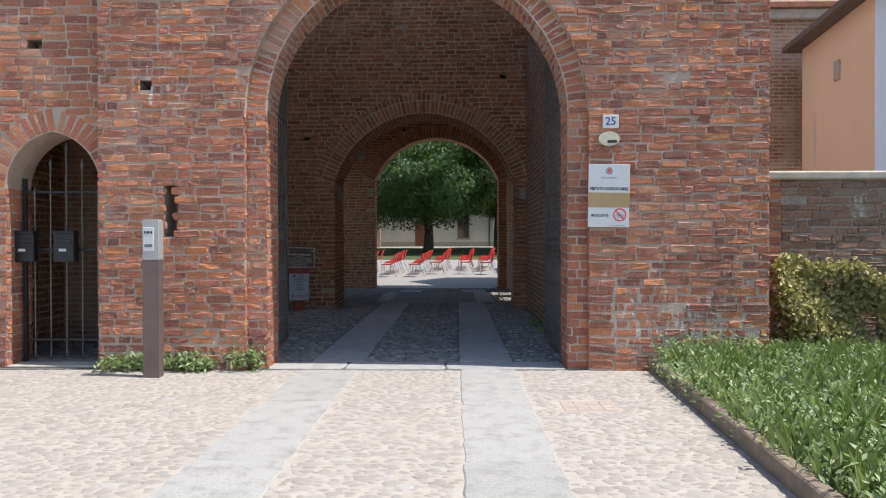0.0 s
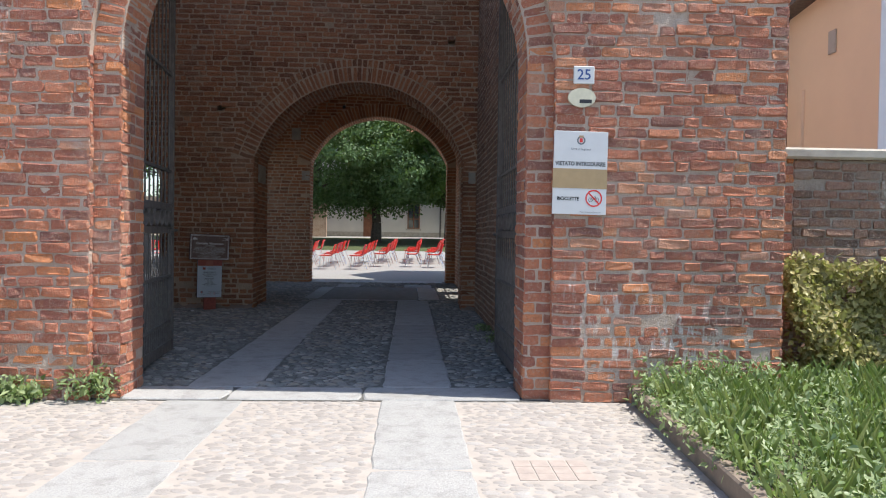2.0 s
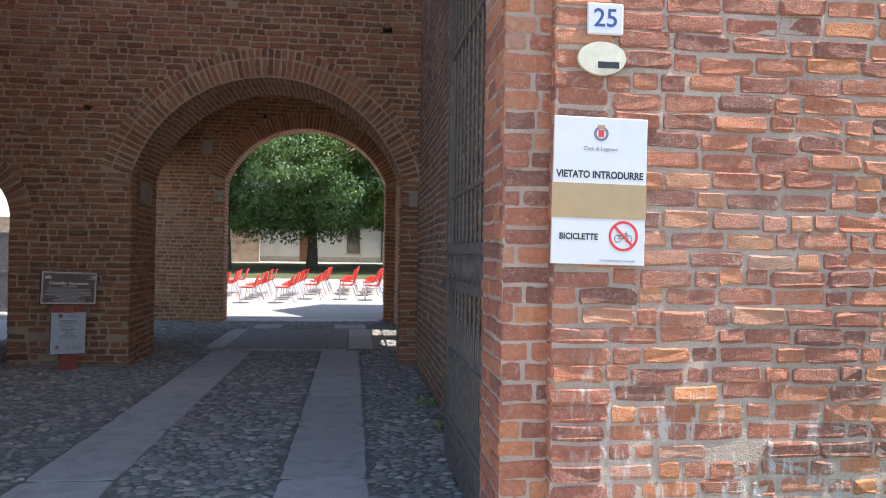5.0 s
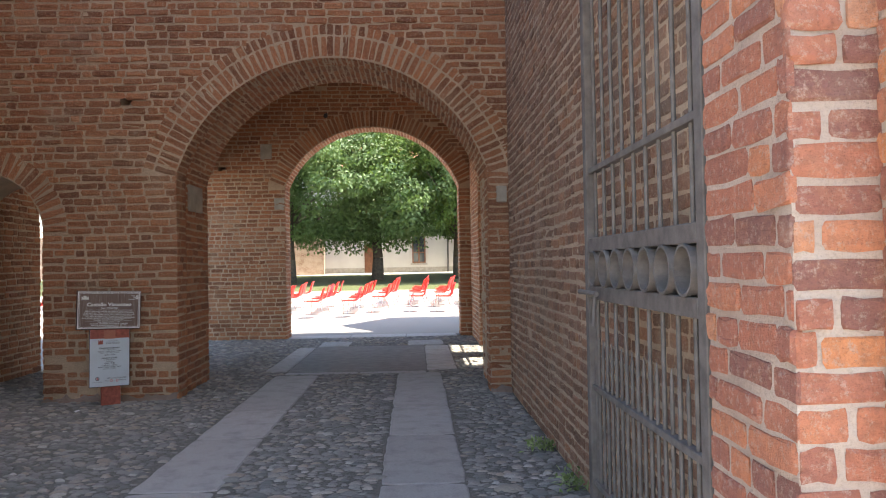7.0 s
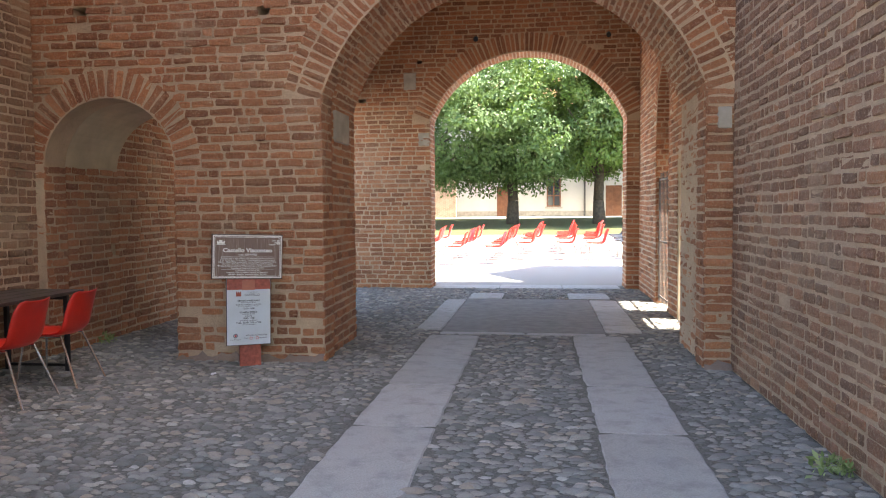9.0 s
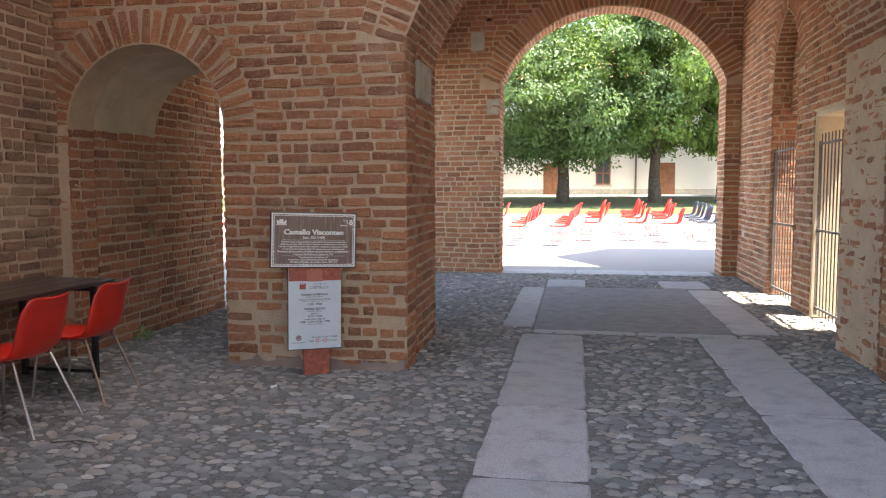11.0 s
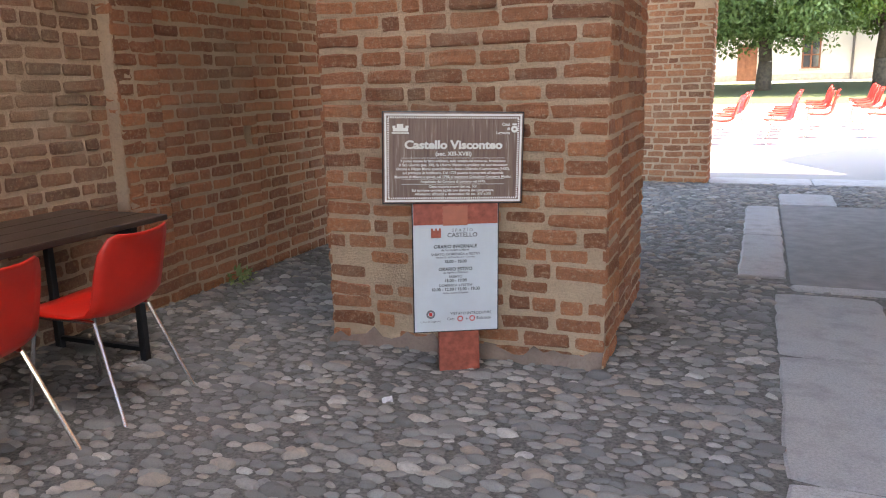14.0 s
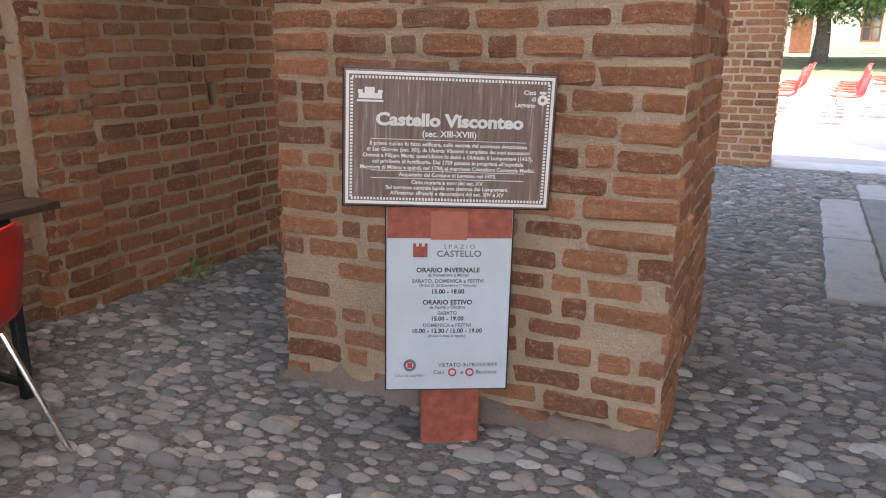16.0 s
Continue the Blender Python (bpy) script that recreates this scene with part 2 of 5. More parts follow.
def cobble_mat(name, single, stops, dust):
    m = Mat(name, 0.78)
    w = m.world_co()
    black, grey = (0.0, 0.0, 0.0), lambda v: (v, v, v)
    c = m.ramp(m.per_piece(single), stops)
    c = m.mix(m.ramp(m.noise(45, 5, 0.65, w), [(0.4, black), (0.75, grey(0.5))]), c, dust)
    c = m.mix(m.ramp(m.noise(170, 5, 0.75, w), [(0.5, black), (0.66, grey(0.6))]), c, m.mix(0.5, c, (0.06, 0.055, 0.05)))
    c = m.mix(m.ramp(m.noise(0.9, 5, 0.6, w), [(0.45, black), (0.75, grey(0.45))]), c, dust)
    m.color(c).bump(m.noise(90, 6, 0.75, w), 0.55, 0.008)
    return m.m


# One cobble in two tones: hall shade and outdoor sun put into the colours.
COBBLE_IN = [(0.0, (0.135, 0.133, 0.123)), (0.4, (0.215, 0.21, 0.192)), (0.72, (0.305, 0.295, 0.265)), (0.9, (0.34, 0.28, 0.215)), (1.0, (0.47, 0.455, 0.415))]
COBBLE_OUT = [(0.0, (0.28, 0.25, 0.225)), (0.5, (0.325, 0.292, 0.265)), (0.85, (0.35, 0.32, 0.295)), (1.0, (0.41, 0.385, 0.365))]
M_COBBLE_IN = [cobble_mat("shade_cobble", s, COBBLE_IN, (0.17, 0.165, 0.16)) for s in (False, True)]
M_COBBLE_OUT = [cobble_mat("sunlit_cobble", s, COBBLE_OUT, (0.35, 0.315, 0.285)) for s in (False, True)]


def slab_mat():
    """Rough-hewn granite, flecked and trodden, with darker stains."""
    m = Mat("granite_slab", 0.85)
    w = m.world_co()
    c = m.ramp(m.per_piece(True), [(0.0, (0.365, 0.352, 0.333)), (1.0, (0.44, 0.425, 0.405))])
    c = m.mix(m.ramp(m.noise(85, 6, 0.8, w), [(0.42, (0.0, 0.0, 0.0)), (0.62, (0.6, 0.6, 0.6))]), c, (0.19, 0.187, 0.183))
    c = m.mix(m.ramp(m.noise(5, 6, 0.7, w), [(0.48, (0.0, 0.0, 0.0)), (0.7, (0.55, 0.55, 0.55))]), c, (0.17, 0.16, 0.15))
    c = m.mix(m.ramp(m.noise(12, 5, 0.7, w), [(0.56, (0.0, 0.0, 0.0)), (0.72, (0.6, 0.6, 0.6))]), c, (0.36, 0.35, 0.33))
    m.color(c).bump(m.noise(55, 6, 0.75, w), 0.6, 0.012)
    return m.m


M_SLAB = slab_mat()


def ground_mat():
    m = Mat("gravel_ground", 0.95)
    w = m.world_co()
    c = m.ramp(m.noise(35, 6, 0.75, w), [(0.3, (0.17, 0.155, 0.14)), (0.55, (0.26, 0.24, 0.215)), (0.75, (0.34, 0.315, 0.285))])
    c = m.mix(m.ramp(m.noise(0.7, 5, 0.6, w), [(0.4, (0.0, 0.0, 0.0)), (0.7, (0.4, 0.4, 0.4))]), c, (0.30, 0.275, 0.245))
    m.color(c).bump(m.noise(70, 6, 0.7, w), 0.5, 0.012)
    return m.m


def pale_gravel():
    m = Mat("pale_gravel", 0.95)
    w = m.world_co()
    c = m.ramp(m.noise(60, 6, 0.75, w), [(0.3, (0.22, 0.205, 0.19)), (0.6, (0.29, 0.275, 0.255)), (0.8, (0.35, 0.335, 0.31))])
    m.color(c).bump(m.noise(60, 6, 0.7, w), 0.4, 0.01)
    return m.m


def lawn_mat():
    m = Mat("lawn", 0.95)
    w = m.world_co()
    m.color(m.ramp(m.noise(9, 7, 0.7, w), [(0.3, (0.035, 0.05, 0.014)), (0.6, (0.075, 0.085, 0.025)), (0.8, (0.13, 0.115, 0.05))])).bump(m.noise(40, 5, 0.7, w), 0.8, 0.03)
    return m.m


M_BED = plain("dark_grit", (0.135, 0.128, 0.115), 0.95, 0, 0.5, 60, 1.0)
M_GROUND, M_GRAVEL, M_LAWN = ground_mat(), pale_gravel(), lawn_mat()
M_DUST = plain("pale_dust", (0.38, 0.335, 0.295), 0.95, 0, 0.12, 5, 0.5)
M_SOIL = plain("soil", (0.10, 0.075, 0.05), 0.95, 0, 0.3, 9, 0.8)
M_PAVING = plain("worn_concrete", (0.19, 0.18, 0.17), 0.9, 0, 0.2, 6, 0.5)


# ---- building helpers ----
def mesh_ob(name, verts, faces, mat, parent=None, smooth=False, label=""):
    me = bpy.data.meshes.new(name)
    me.from_pydata([tuple(v) for v in verts], [], [tuple(f) for f in faces])
    if mat:
        me.materials.append(mat)
    if smooth:
        me.polygons.foreach_set("use_smooth", [True] * len(me.polygons))
    me.update()
    ob = new(name, me)
    if parent:
        ob.parent = parent
    if label:
        ob["label"] = label
    return ob


def part(name, bm, material, parent=None, label="", smooth=False):
    """One bmesh as one mesh object under a thing or a part."""
    me = bpy.data.meshes.new(name)
    bmesh.ops.recalc_face_normals(bm, faces=bm.faces[:])
    bm.to_mesh(me)
    bm.free()
    me.materials.append(material)
    if smooth:
        me.polygons.foreach_set("use_smooth", [True] * len(me.polygons))
    ob = new(name, me)
    if parent:
        ob.parent = parent
    if label:
        ob["label"] = label
    return ob


def thing(name, m=None, label="", category="", group="", kind=""):
    ob = new(name)
    ob.empty_display_size = 0.1
    if m is not None:
        ob.matrix_world = m
    return tagged(ob, label, category, group, kind)


def box(bm, lo, hi, bevel=0.0, m=None):
    c = [(a + b) / 2 for a, b in zip(lo, hi)]
    s = [abs(b - a) for a, b in zip(lo, hi)]
    r = bmesh.ops.create_cube(bm, size=1, matrix=(m or Matrix()) @ Matrix.LocRotScale(c, None, s))
    if bevel:
        es = list({e for v in r["verts"] for e in v.link_edges})
        bmesh.ops.bevel(bm, geom=es, offset=bevel, segments=1, profile=0.5, affect="EDGES")
    return bm


def boxbm(lo, hi, bevel=0.0, m=None):
    return box(bmesh.new(), lo, hi, bevel, m)


def rod(bm, a, b, r, seg=8, r2=None):
    a, b = Vector(a), Vector(b)
    d = b - a
    m = Matrix.Translation((a + b) / 2) @ d.to_track_quat("Z", "Y").to_matrix().to_4x4()
    bmesh.ops.create_cone(bm, cap_ends=True, segments=seg, radius1=r, radius2=r if r2 is None else r2, depth=d.length, matrix=m)
    return bm


def slabbed(poly, y0, y1):
    """A wall: a polygon in x and z, drawn out from y0 to y1."""
    bm = bmesh.new()
    a = [bm.verts.new((x, y0, z)) for x, z in poly]
    b = [bm.verts.new((x, y1, z)) for x, z in poly]
    n = len(poly)
    bm.faces.new(a)
    bm.faces.new(b[::-1])
    for i in range(n):
        bm.faces.new((a[i], b[i], b[(i + 1) % n], a[(i + 1) % n]))
    bm.normal_update()
    bmesh.ops.triangulate(bm, faces=[f for f in bm.faces if len(f.verts) > 4], ngon_method="EAR_CLIP")
    return bm


def arch_path(cx, half, spring, r, cz, n=28):
    """From the left foot over the crown to the right foot; half: half the width, r and cz: the circle."""
    a = math.asin(min(1.0, half / r))
    pts = [(cx - half, spring)]
    for i in range(1, n):
        t = -a + 2 * a * i / n
        pts.append((cx + r * math.sin(t), cz + r * math.cos(t)))
    pts.append((cx + half, spring))
    return pts


class Opening:
    """A round-headed opening with a ring of bricks round it."""

    def __init__(self, cx, half, spring, r, cz, ring=0.0, pointed=False):
        self.cx, self.half, self.spring, self.r, self.cz, self.ring, self.pointed = cx, half, spring, r, cz, ring, pointed

    def path(self, n=28):
        if not self.pointed:
            return arch_path(self.cx, self.half, self.spring, self.r, self.cz, n)
        pts, h = [], self.half
        off = self.r - h
        top = math.acos(off / self.r)
        for i in range(n // 2 + 1):
            t = top * i / (n // 2)
            pts.append((self.cx + off - self.r * math.cos(t), self.spring + self.r * math.sin(t)))
        return pts + [(2 * self.cx - x, z) for x, z in pts[-2::-1]]

    def span(self, z, extra=0.0):
        """The opening's reach in x at the height z, ring counted in above the springing."""
        h, g = self.half, self.ring if z > self.spring - 0.02 else 0.0
        g += extra
        if z <= self.spring:
            return self.cx - h - g, self.cx + h + g
        if self.pointed:
            off, rr = self.r - h, self.r + g
            d = rr * rr - (z - self.spring) ** 2
            w = math.sqrt(d) - off if d > 0 else -1
        else:
            rr = self.r + g
            d = rr * rr - (z - self.cz) ** 2
            w = math.sqrt(d) if d > 0 else -1
        return (self.cx - w, self.cx + w) if w > 0 else None


BR = np.random.default_rng(5)


class Bricks:
    """Gathers bricks laid on a wall and links them: the nearest singly, the rest as one mesh."""

    def __init__(self, mats, owner, course=0.072, length=0.25, joint=0.014, proud=0.012, wild=0.0035, headers=0.28):
        self.mats, self.owner, self.course, self.length, self.joint, self.proud, self.wild = mats, owner, course, length, joint, proud, wild
        self.headers = headers
        self.rows = []

    def add(self, c, a, b, n, l, h, d):
        self.rows.append((*c, *a, *b, *n, l, h, d))

    def lay(self, origin, u, n, u0, u1, z0, z1, openings=(), holes=(), rough=1.0, worn=()):
        """Courses on the plane through origin along u, facing n; openings give spans in u; worn: stretches (u0, u1, z0, z1) half sunk in mortar."""
        o, u, n = np.array(origin, float), np.array(u, float), np.array(n, float)
        k, z = 0, z0
        while z < z1 - 0.02:
            ch = self.course * BR.uniform(0.95, 1.05)
            zm = z + ch / 2
            cuts = [s for s in (op.span(zm) for op in openings) if s]
            cuts += [(a, b) for a, b, lo, hi in holes if lo < zm < hi]
            x = u0
            free = []
            for a, b in sorted(cuts):
                if a > x:
                    free.append((x, min(a, u1)))
                x = max(x, b)
            if x < u1:
                free.append((x, u1))
            for a, b in free:
                p = a - (self.length * BR.uniform(0.2, 0.8) if a == u0 else 0)
                while p < b - 0.015:
                    head = BR.random() < self.headers
                    q = p + (self.length * (0.5 if head else 1.0)) * BR.uniform(0.88, 1.12)
                    s, e = max(p, a), min(q, b)
                    if b - e < 0.05:
                        e = b
                    if e - s > 0.03:
                        # bricks at a wall's end run out to the corner, unevenly
                        s2 = s - BR.uniform(-0.004, 0.009) if s == a else s + self.joint * BR.uniform(0.3, 0.8)
                        e2 = e + BR.uniform(-0.004, 0.009) if e == b else e - self.joint * BR.uniform(0.3, 0.8)
                        m, l = (s2 + e2) / 2, e2 - s2
                        if BR.random() > 0.002:
                            h = ch - self.joint * BR.uniform(0.75, 1.35)
                            tilt = BR.normal(0, 0.010) * rough
                            d = self.proud * BR.uniform(0.35, 1.35) + abs(BR.normal(0, 0.003)) * rough
                            c = o + u * m + np.array((0, 0, zm + BR.normal(0, 0.003) * rough + 0.007 * math.sin(1.3 * m + 0.9 * zm + o[0]) + 0.004 * math.sin(4.1 * m + 2.3 * zm)))
                            a1 = u * math.cos(tilt) + np.array((0, 0, 1)) * math.sin(tilt)
                            b1 = np.array((0, 0, 1)) * math.cos(tilt) - u * math.sin(tilt)
                            if any(p0 < m < p1 and lo < zm < hi + BR.normal(0, 0.08) for p0, p1, lo, hi in worn) and BR.random() < 0.75:
                                if BR.random() < 0.03:
                                    p = e if e == b else q
                                    continue
                                d, h, l = d * BR.uniform(0.05, 0.45), h * BR.uniform(0.8, 1.0), l * BR.uniform(0.85, 1.0)
                            self.add(c, a1, b1, n, max(l, 0.02), h, d)
                    p = e if e == b else q
            z += ch
            k += 1

    def ring(self, op, y, n=(0, -1, 0), lengths=(0.25,), thick=0.07):
        """Voussoirs round an opening in the plane y."""
        pts = [np.array(p) for p in op.path(240)]
        seg = np.array([np.linalg.norm(b - a) for a, b in zip(pts, pts[1:])])
        run = np.concatenate([[0], np.cumsum(seg)])
        count = max(3, round(run[-1] / thick))
        inner = 0.0
        for length in lengths:
            for i in range(count):
                s = run[-1] * (i + 0.5 + BR.normal(0, 0.05)) / count
                j = min(len(seg) - 1, max(0, np.searchsorted(run, s) - 1))
                p = pts[j] + (pts[j + 1] - pts[j]) * ((s - run[j]) / max(seg[j], 1e-6))
                t = (pts[j + 1] - pts[j]) / max(seg[j], 1e-6)
                out = np.array((-t[1], t[0]))
                mid = p + out * (inner + length / 2 + 0.004)
                width = run[-1] / count * (1 + (inner + length / 2) / op.r) - self.joint
                self.add((mid[0], y, mid[1]), (out[0], 0, out[1]), (t[0], 0, t[1]), n, (length - self.joint) * BR.uniform(0.95, 1.03), width * BR.uniform(0.85, 1.03), self.proud * BR.uniform(0.5, 1.3))
            inner += length

    def soffit(self, op, y0, y1, thick=0.07, length=0.25):
        """Bricks on the underside of an arch and down its jambs are laid apart."""
        pts = [np.array(p) for p in op.path(240)]
        seg = np.array([np.linalg.norm(b - a) for a, b in zip(pts, pts[1:])])
        run = np.concatenate([[0], np.cumsum(seg)])
        count = max(3, round(run[-1] / thick))
        for i in range(count):
            s = run[-1] * (i + 0.5) / count
            j = min(len(seg) - 1, max(0, np.searchsorted(run, s) - 1))
            p = pts[j] + (pts[j + 1] - pts[j]) * ((s - run[j]) / max(seg[j], 1e-6))
            t = (pts[j + 1] - pts[j]) / max(seg[j], 1e-6)
            inn = np.array((t[1], -t[0]))
            y = y0 - (length * 0.5 if i % 2 else 0)
            while y < y1 - 0.02:
                a, b = max(y, y0), min(y + length, y1)
                if b - a > 0.03:
                    self.add((p[0], (a + b) / 2, p[1]), (0, 1, 0), (t[0], 0, t[1]), (inn[0], 0, inn[1]), b - a - self.joint, run[-1] / count - self.joint, self.proud * BR.uniform(0.4, 1.2))
                y += length

    def link(self, near=None, count=300):
        R = np.array(self.rows)
        if near is None and len(R) <= 300:
            near = R[0, :3]
        if near is not None:
            order = np.argsort(np.linalg.norm(R[:, :3] - np.array(near), axis=1))
            singles, rest = R[order[:count]], R[order[count:]]
        else:
            singles, rest = R[:0], R
        if len(rest):
            joined_bricks(rest, self.mats[0], self.owner, self.wild)
        for i, r in enumerate(singles):
            ob = new("brick", unit_brick(i % 14, self.mats[1]))
            a, b, n = Vector(r[3:6]), Vector(r[6:9]), Vector(r[9:12])
            m = Matrix((a, n, b)).transposed().to_4x4()
            ob.matrix_world = Matrix.Translation(r[:3]) @ m @ Matrix.Diagonal((r[12], r[14], r[13], 1))
            ob.parent = self.owner


BRICK_MESHES = {}


RIM = ((-0.46, -0.5), (0.46, -0.5), (0.5, -0.32), (0.5, 0.32), (0.46, 0.5), (-0.46, 0.5), (-0.5, 0.32), (-0.5, -0.32))
MIDS = ((0.0, -0.5), (0.5, 0.0), (0.0, 0.5), (-0.5, 0.0))
RIM = (RIM[0], MIDS[0], RIM[1], RIM[2], RIM[3], RIM[4], MIDS[2], RIM[5], RIM[6], RIM[7])
NR = len(RIM)


def brick_template(rng, l=0.25, h=0.06, d=0.012, wild=0.005):
    """Three rims in units of length, depth and height: a worn brick face, rounded and chipped."""
    c = 0.006
    v = [(x, -1.2, z) for x, z in RIM]
    v += [(x + rng.normal(0, wild / l * 0.6), 0.35, z + rng.normal(0, wild / h * 0.5)) for x, z in RIM]
    v += [(x * (1 - 2 * c / l) + rng.normal(0, wild / l), 1 + rng.normal(0, 0.2), z * (1 - 2 * c / h) + rng.normal(0, wild / h * 0.7)) for x, z in RIM]
    return v


BRICK_FACES = [(k, (k + 1) % NR, NR + (k + 1) % NR, NR + k) for k in range(NR)] + [(NR + k, NR + (k + 1) % NR, 2 * NR + (k + 1) % NR, 2 * NR + k) for k in range(NR)]
BRICK_CAP = tuple(range(2 * NR, 3 * NR))


def unit_brick(k, mat):
    key = (k, mat.name)
    if key not in BRICK_MESHES:
        me = bpy.data.meshes.new("brick")
        me.from_pydata(brick_template(np.random.default_rng(40 + k), wild=0.0055), [], BRICK_FACES + [BRICK_CAP])
        me.materials.append(mat)
        BRICK_MESHES[key] = me
    return BRICK_MESHES[key]


def joined_bricks(R, mat, owner, wild):
    n = len(R)
    c, a, b, nn = R[:, None, 0:3], R[:, None, 3:6], R[:, None, 6:9], R[:, None, 9:12]
    l, h, d = R[:, 12][:, None], R[:, 13][:, None], R[:, 14][:, None]
    sx, sz = np.array(RIM).T
    ch = np.minimum(0.006, h * 0.2)
    j = lambda: BR.normal(0, wild, (n, NR))
    px = np.concatenate([sx * l, sx * l + j() * 0.6, sx * (l - 2 * ch) + j()], 1)
    pz = np.concatenate([sz * h, sz * h + j() * 0.5, sz * (h - 2 * ch) + j() * 0.7], 1)
    py = np.concatenate([np.full((n, NR), -0.015), np.repeat(d * 0.35, NR, 1), np.repeat(d, NR, 1) + j() * 0.45], 1)
    V = c + a * px[..., None] + b * pz[..., None] + nn * py[..., None]
    F = [tuple(f) for f in (np.array(BRICK_FACES)[None] + 3 * NR * np.arange(n)[:, None, None]).reshape(-1, 4).tolist()]
    F += [tuple(f) for f in (np.array(BRICK_CAP)[None] + 3 * NR * np.arange(n)[:, None]).tolist()]
    ob = mesh_ob("brickwork", V.reshape(-1, 3).tolist(), F, mat, owner)
    ob["kind"] = "stuff"
    return ob


def setting(name, bm, mat, label=""):
    ob = part(name, bm, mat)
    return tagged(ob, label, "", "", "structure")


# ---- the plan ----
FRONT, BACK = 8.13, 8.72            # the gate wall
INNER, INNER2, INNER3 = 15.48, 15.83, 16.95
GROOVE = 15.97                      # back of the groove between the two orders of the inner arch
FAR, FAR2 = 22.75, 23.35
COURT0 = 23.0                       # where the courtyard begins to rise
LEFT, RIGHT = -4.92, 2.05          # the gate hall
TOP = 6.3
SLOPE = 0.0307


def court_z(y):
    return 0.0 if y < COURT0 else min(1.07, SLOPE * (y - COURT0))


GATE_OUT = Opening(0.19, 1.85, 2.75, 1.85, 2.75, 0.0)
GATE = Opening(0.19, 1.63, 2.75, 1.63, 2.75, 0.22)
INNER_A = Opening(-0.03, 1.83, 2.66, 1.9, 2.1, 0.40)
INNER_B = Opening(-0.03, 1.87, 2.66, 1.94, 2.12, 0.0)
INNER_G = Opening(-0.03, 2.0, 2.66, 2.06, 2.12, 0.0)
SIDE_A = Opening(-4.11, 0.71, 1.97, 0.71, 1.97, 0.30)
FAR_A = Opening(0.03, 1.85, 3.23, 1.99, 2.5, 0.36)
DOOR_A = Opening(-3.8, 0.52, 1.98, 0.62, 1.98, 0.26, True)
COURT_G = Opening(20.1, 0.62, 2.9, 0.9, 2.9, 0.25, True)      # along y, in the east wall of the inner hall
HALL2_L, HALL2_R = -3.5, 2.12


def rect_with(x0, x1, z1, ops):
    poly = [(x0, 0)]
    for op in ops:
        p = op.path()
        poly += [(p[0][0], 0)] + p + [(p[-1][0], 0)]
    return poly + [(x1, 0), (x1, z1), (x0, z1)]


# gate wall, in two skins so that the arch has its rebate
wall_front = setting("wall_front", slabbed(rect_with(-3.25, 3.95, 13, [GATE_OUT]), FRONT, FRONT + 0.07), M_MORTAR, "weathered red brick gate tower front with pale mortar")
part("inner_skin", slabbed(rect_with(-3.25, 3.95, 13, [GATE]), FRONT + 0.07, BACK), M_MORTAR, wall_front)
wall_left_front = setting("wall_front_side", slabbed(rect_with(-10, -3.25, 6.5, [DOOR_A]), FRONT + 0.1, FRONT + 0.6), M_MORTAR, "red brick wall with a pointed doorway")
wall_inner = setting("wall_inner", slabbed(rect_with(LEFT - 0.5, RIGHT + 0.5, TOP, [SIDE_A, INNER_A]), INNER, INNER2), M_BUFF, "brown brick cross wall with two arches")
part("back_order", slabbed(rect_with(-3.38, RIGHT + 0.5, TOP, [INNER_B]), GROOVE, INNER3), M_BUFF, wall_inner)
part("groove", slabbed(rect_with(-3.38, RIGHT + 0.5, TOP, [INNER_G]), INNER2 + 0.002, GROOVE - 0.002), M_BUFF, wall_inner)
wall_far = setting("wall_far", slabbed(rect_with(HALL2_L - 0.03, HALL2_R + 0.6, TOP, [FAR_A]), FAR, FAR2), M_BUFF, "brick wall with the arch to the courtyard")
# Real wall below; its unseen height is added to keep direct sun out.
wall_right = setting("wall_right", boxbm((RIGHT, BACK, 0), (RIGHT + 0.5, INNER, 23.5)), M_BUFF, "long plain brick side wall of the gate hall")
# Unseen ceiling strip, added to darken the left wall below it.
ceiling_left = setting("ceiling_left", boxbm((LEFT - 0.5, BACK, TOP), (-3.9, INNER, TOP + 0.3)), M_PLASTER, "unseen plastered ceiling strip added to shade the hall's left wall")
wall_left = setting("wall_left", boxbm((LEFT - 0.5, BACK, 0), (LEFT, INNER, TOP)), M_BUFF, "brick side wall of the gate hall")
wall_passage = setting("wall_passage", boxbm((-5.4, INNER2 + 0.002, 0), (-4.82, 16.85, 1.97)), M_BUFF, "brick wall of the side passage")
part("tall_stretch", boxbm((-5.4, 16.85, 0), (-4.82, 18.35, 3.3)), M_BUFF, wall_passage)
# unseen roof gap between tower and inner hall, added to let sky light in
# unseen block, added so the raised sun-blocking wall reads as a tower
sun_screen_upper = setting("wall_tower_upper", boxbm((RIGHT + 0.5, BACK, 12.9), (3.5, 13.9, 23.5)), M_FARBRICK, "unseen upper brick block added behind the sun-blocking side wall")
ceiling_inner = setting("ceiling_inner", boxbm((LEFT - 0.5, INNER, TOP), (RIGHT + 0.5, FAR2, TOP + 0.3)), M_PLASTER, "plastered ceiling of the inner hall")
passage_roof = setting("ceiling_passage", slabbed([(-5.4, 1.97)] + SIDE_A.path() + [(-3.38, 1.97), (-3.38, 3.4), (-5.4, 3.4)], INNER2 + 0.002, 16.85), M_PLASTER, "plastered passage vault")
part("flat_stretch", boxbm((-5.4, 16.85, 3.3), (-3.38, 18.35, 3.5)), M_PLASTER, passage_roof)
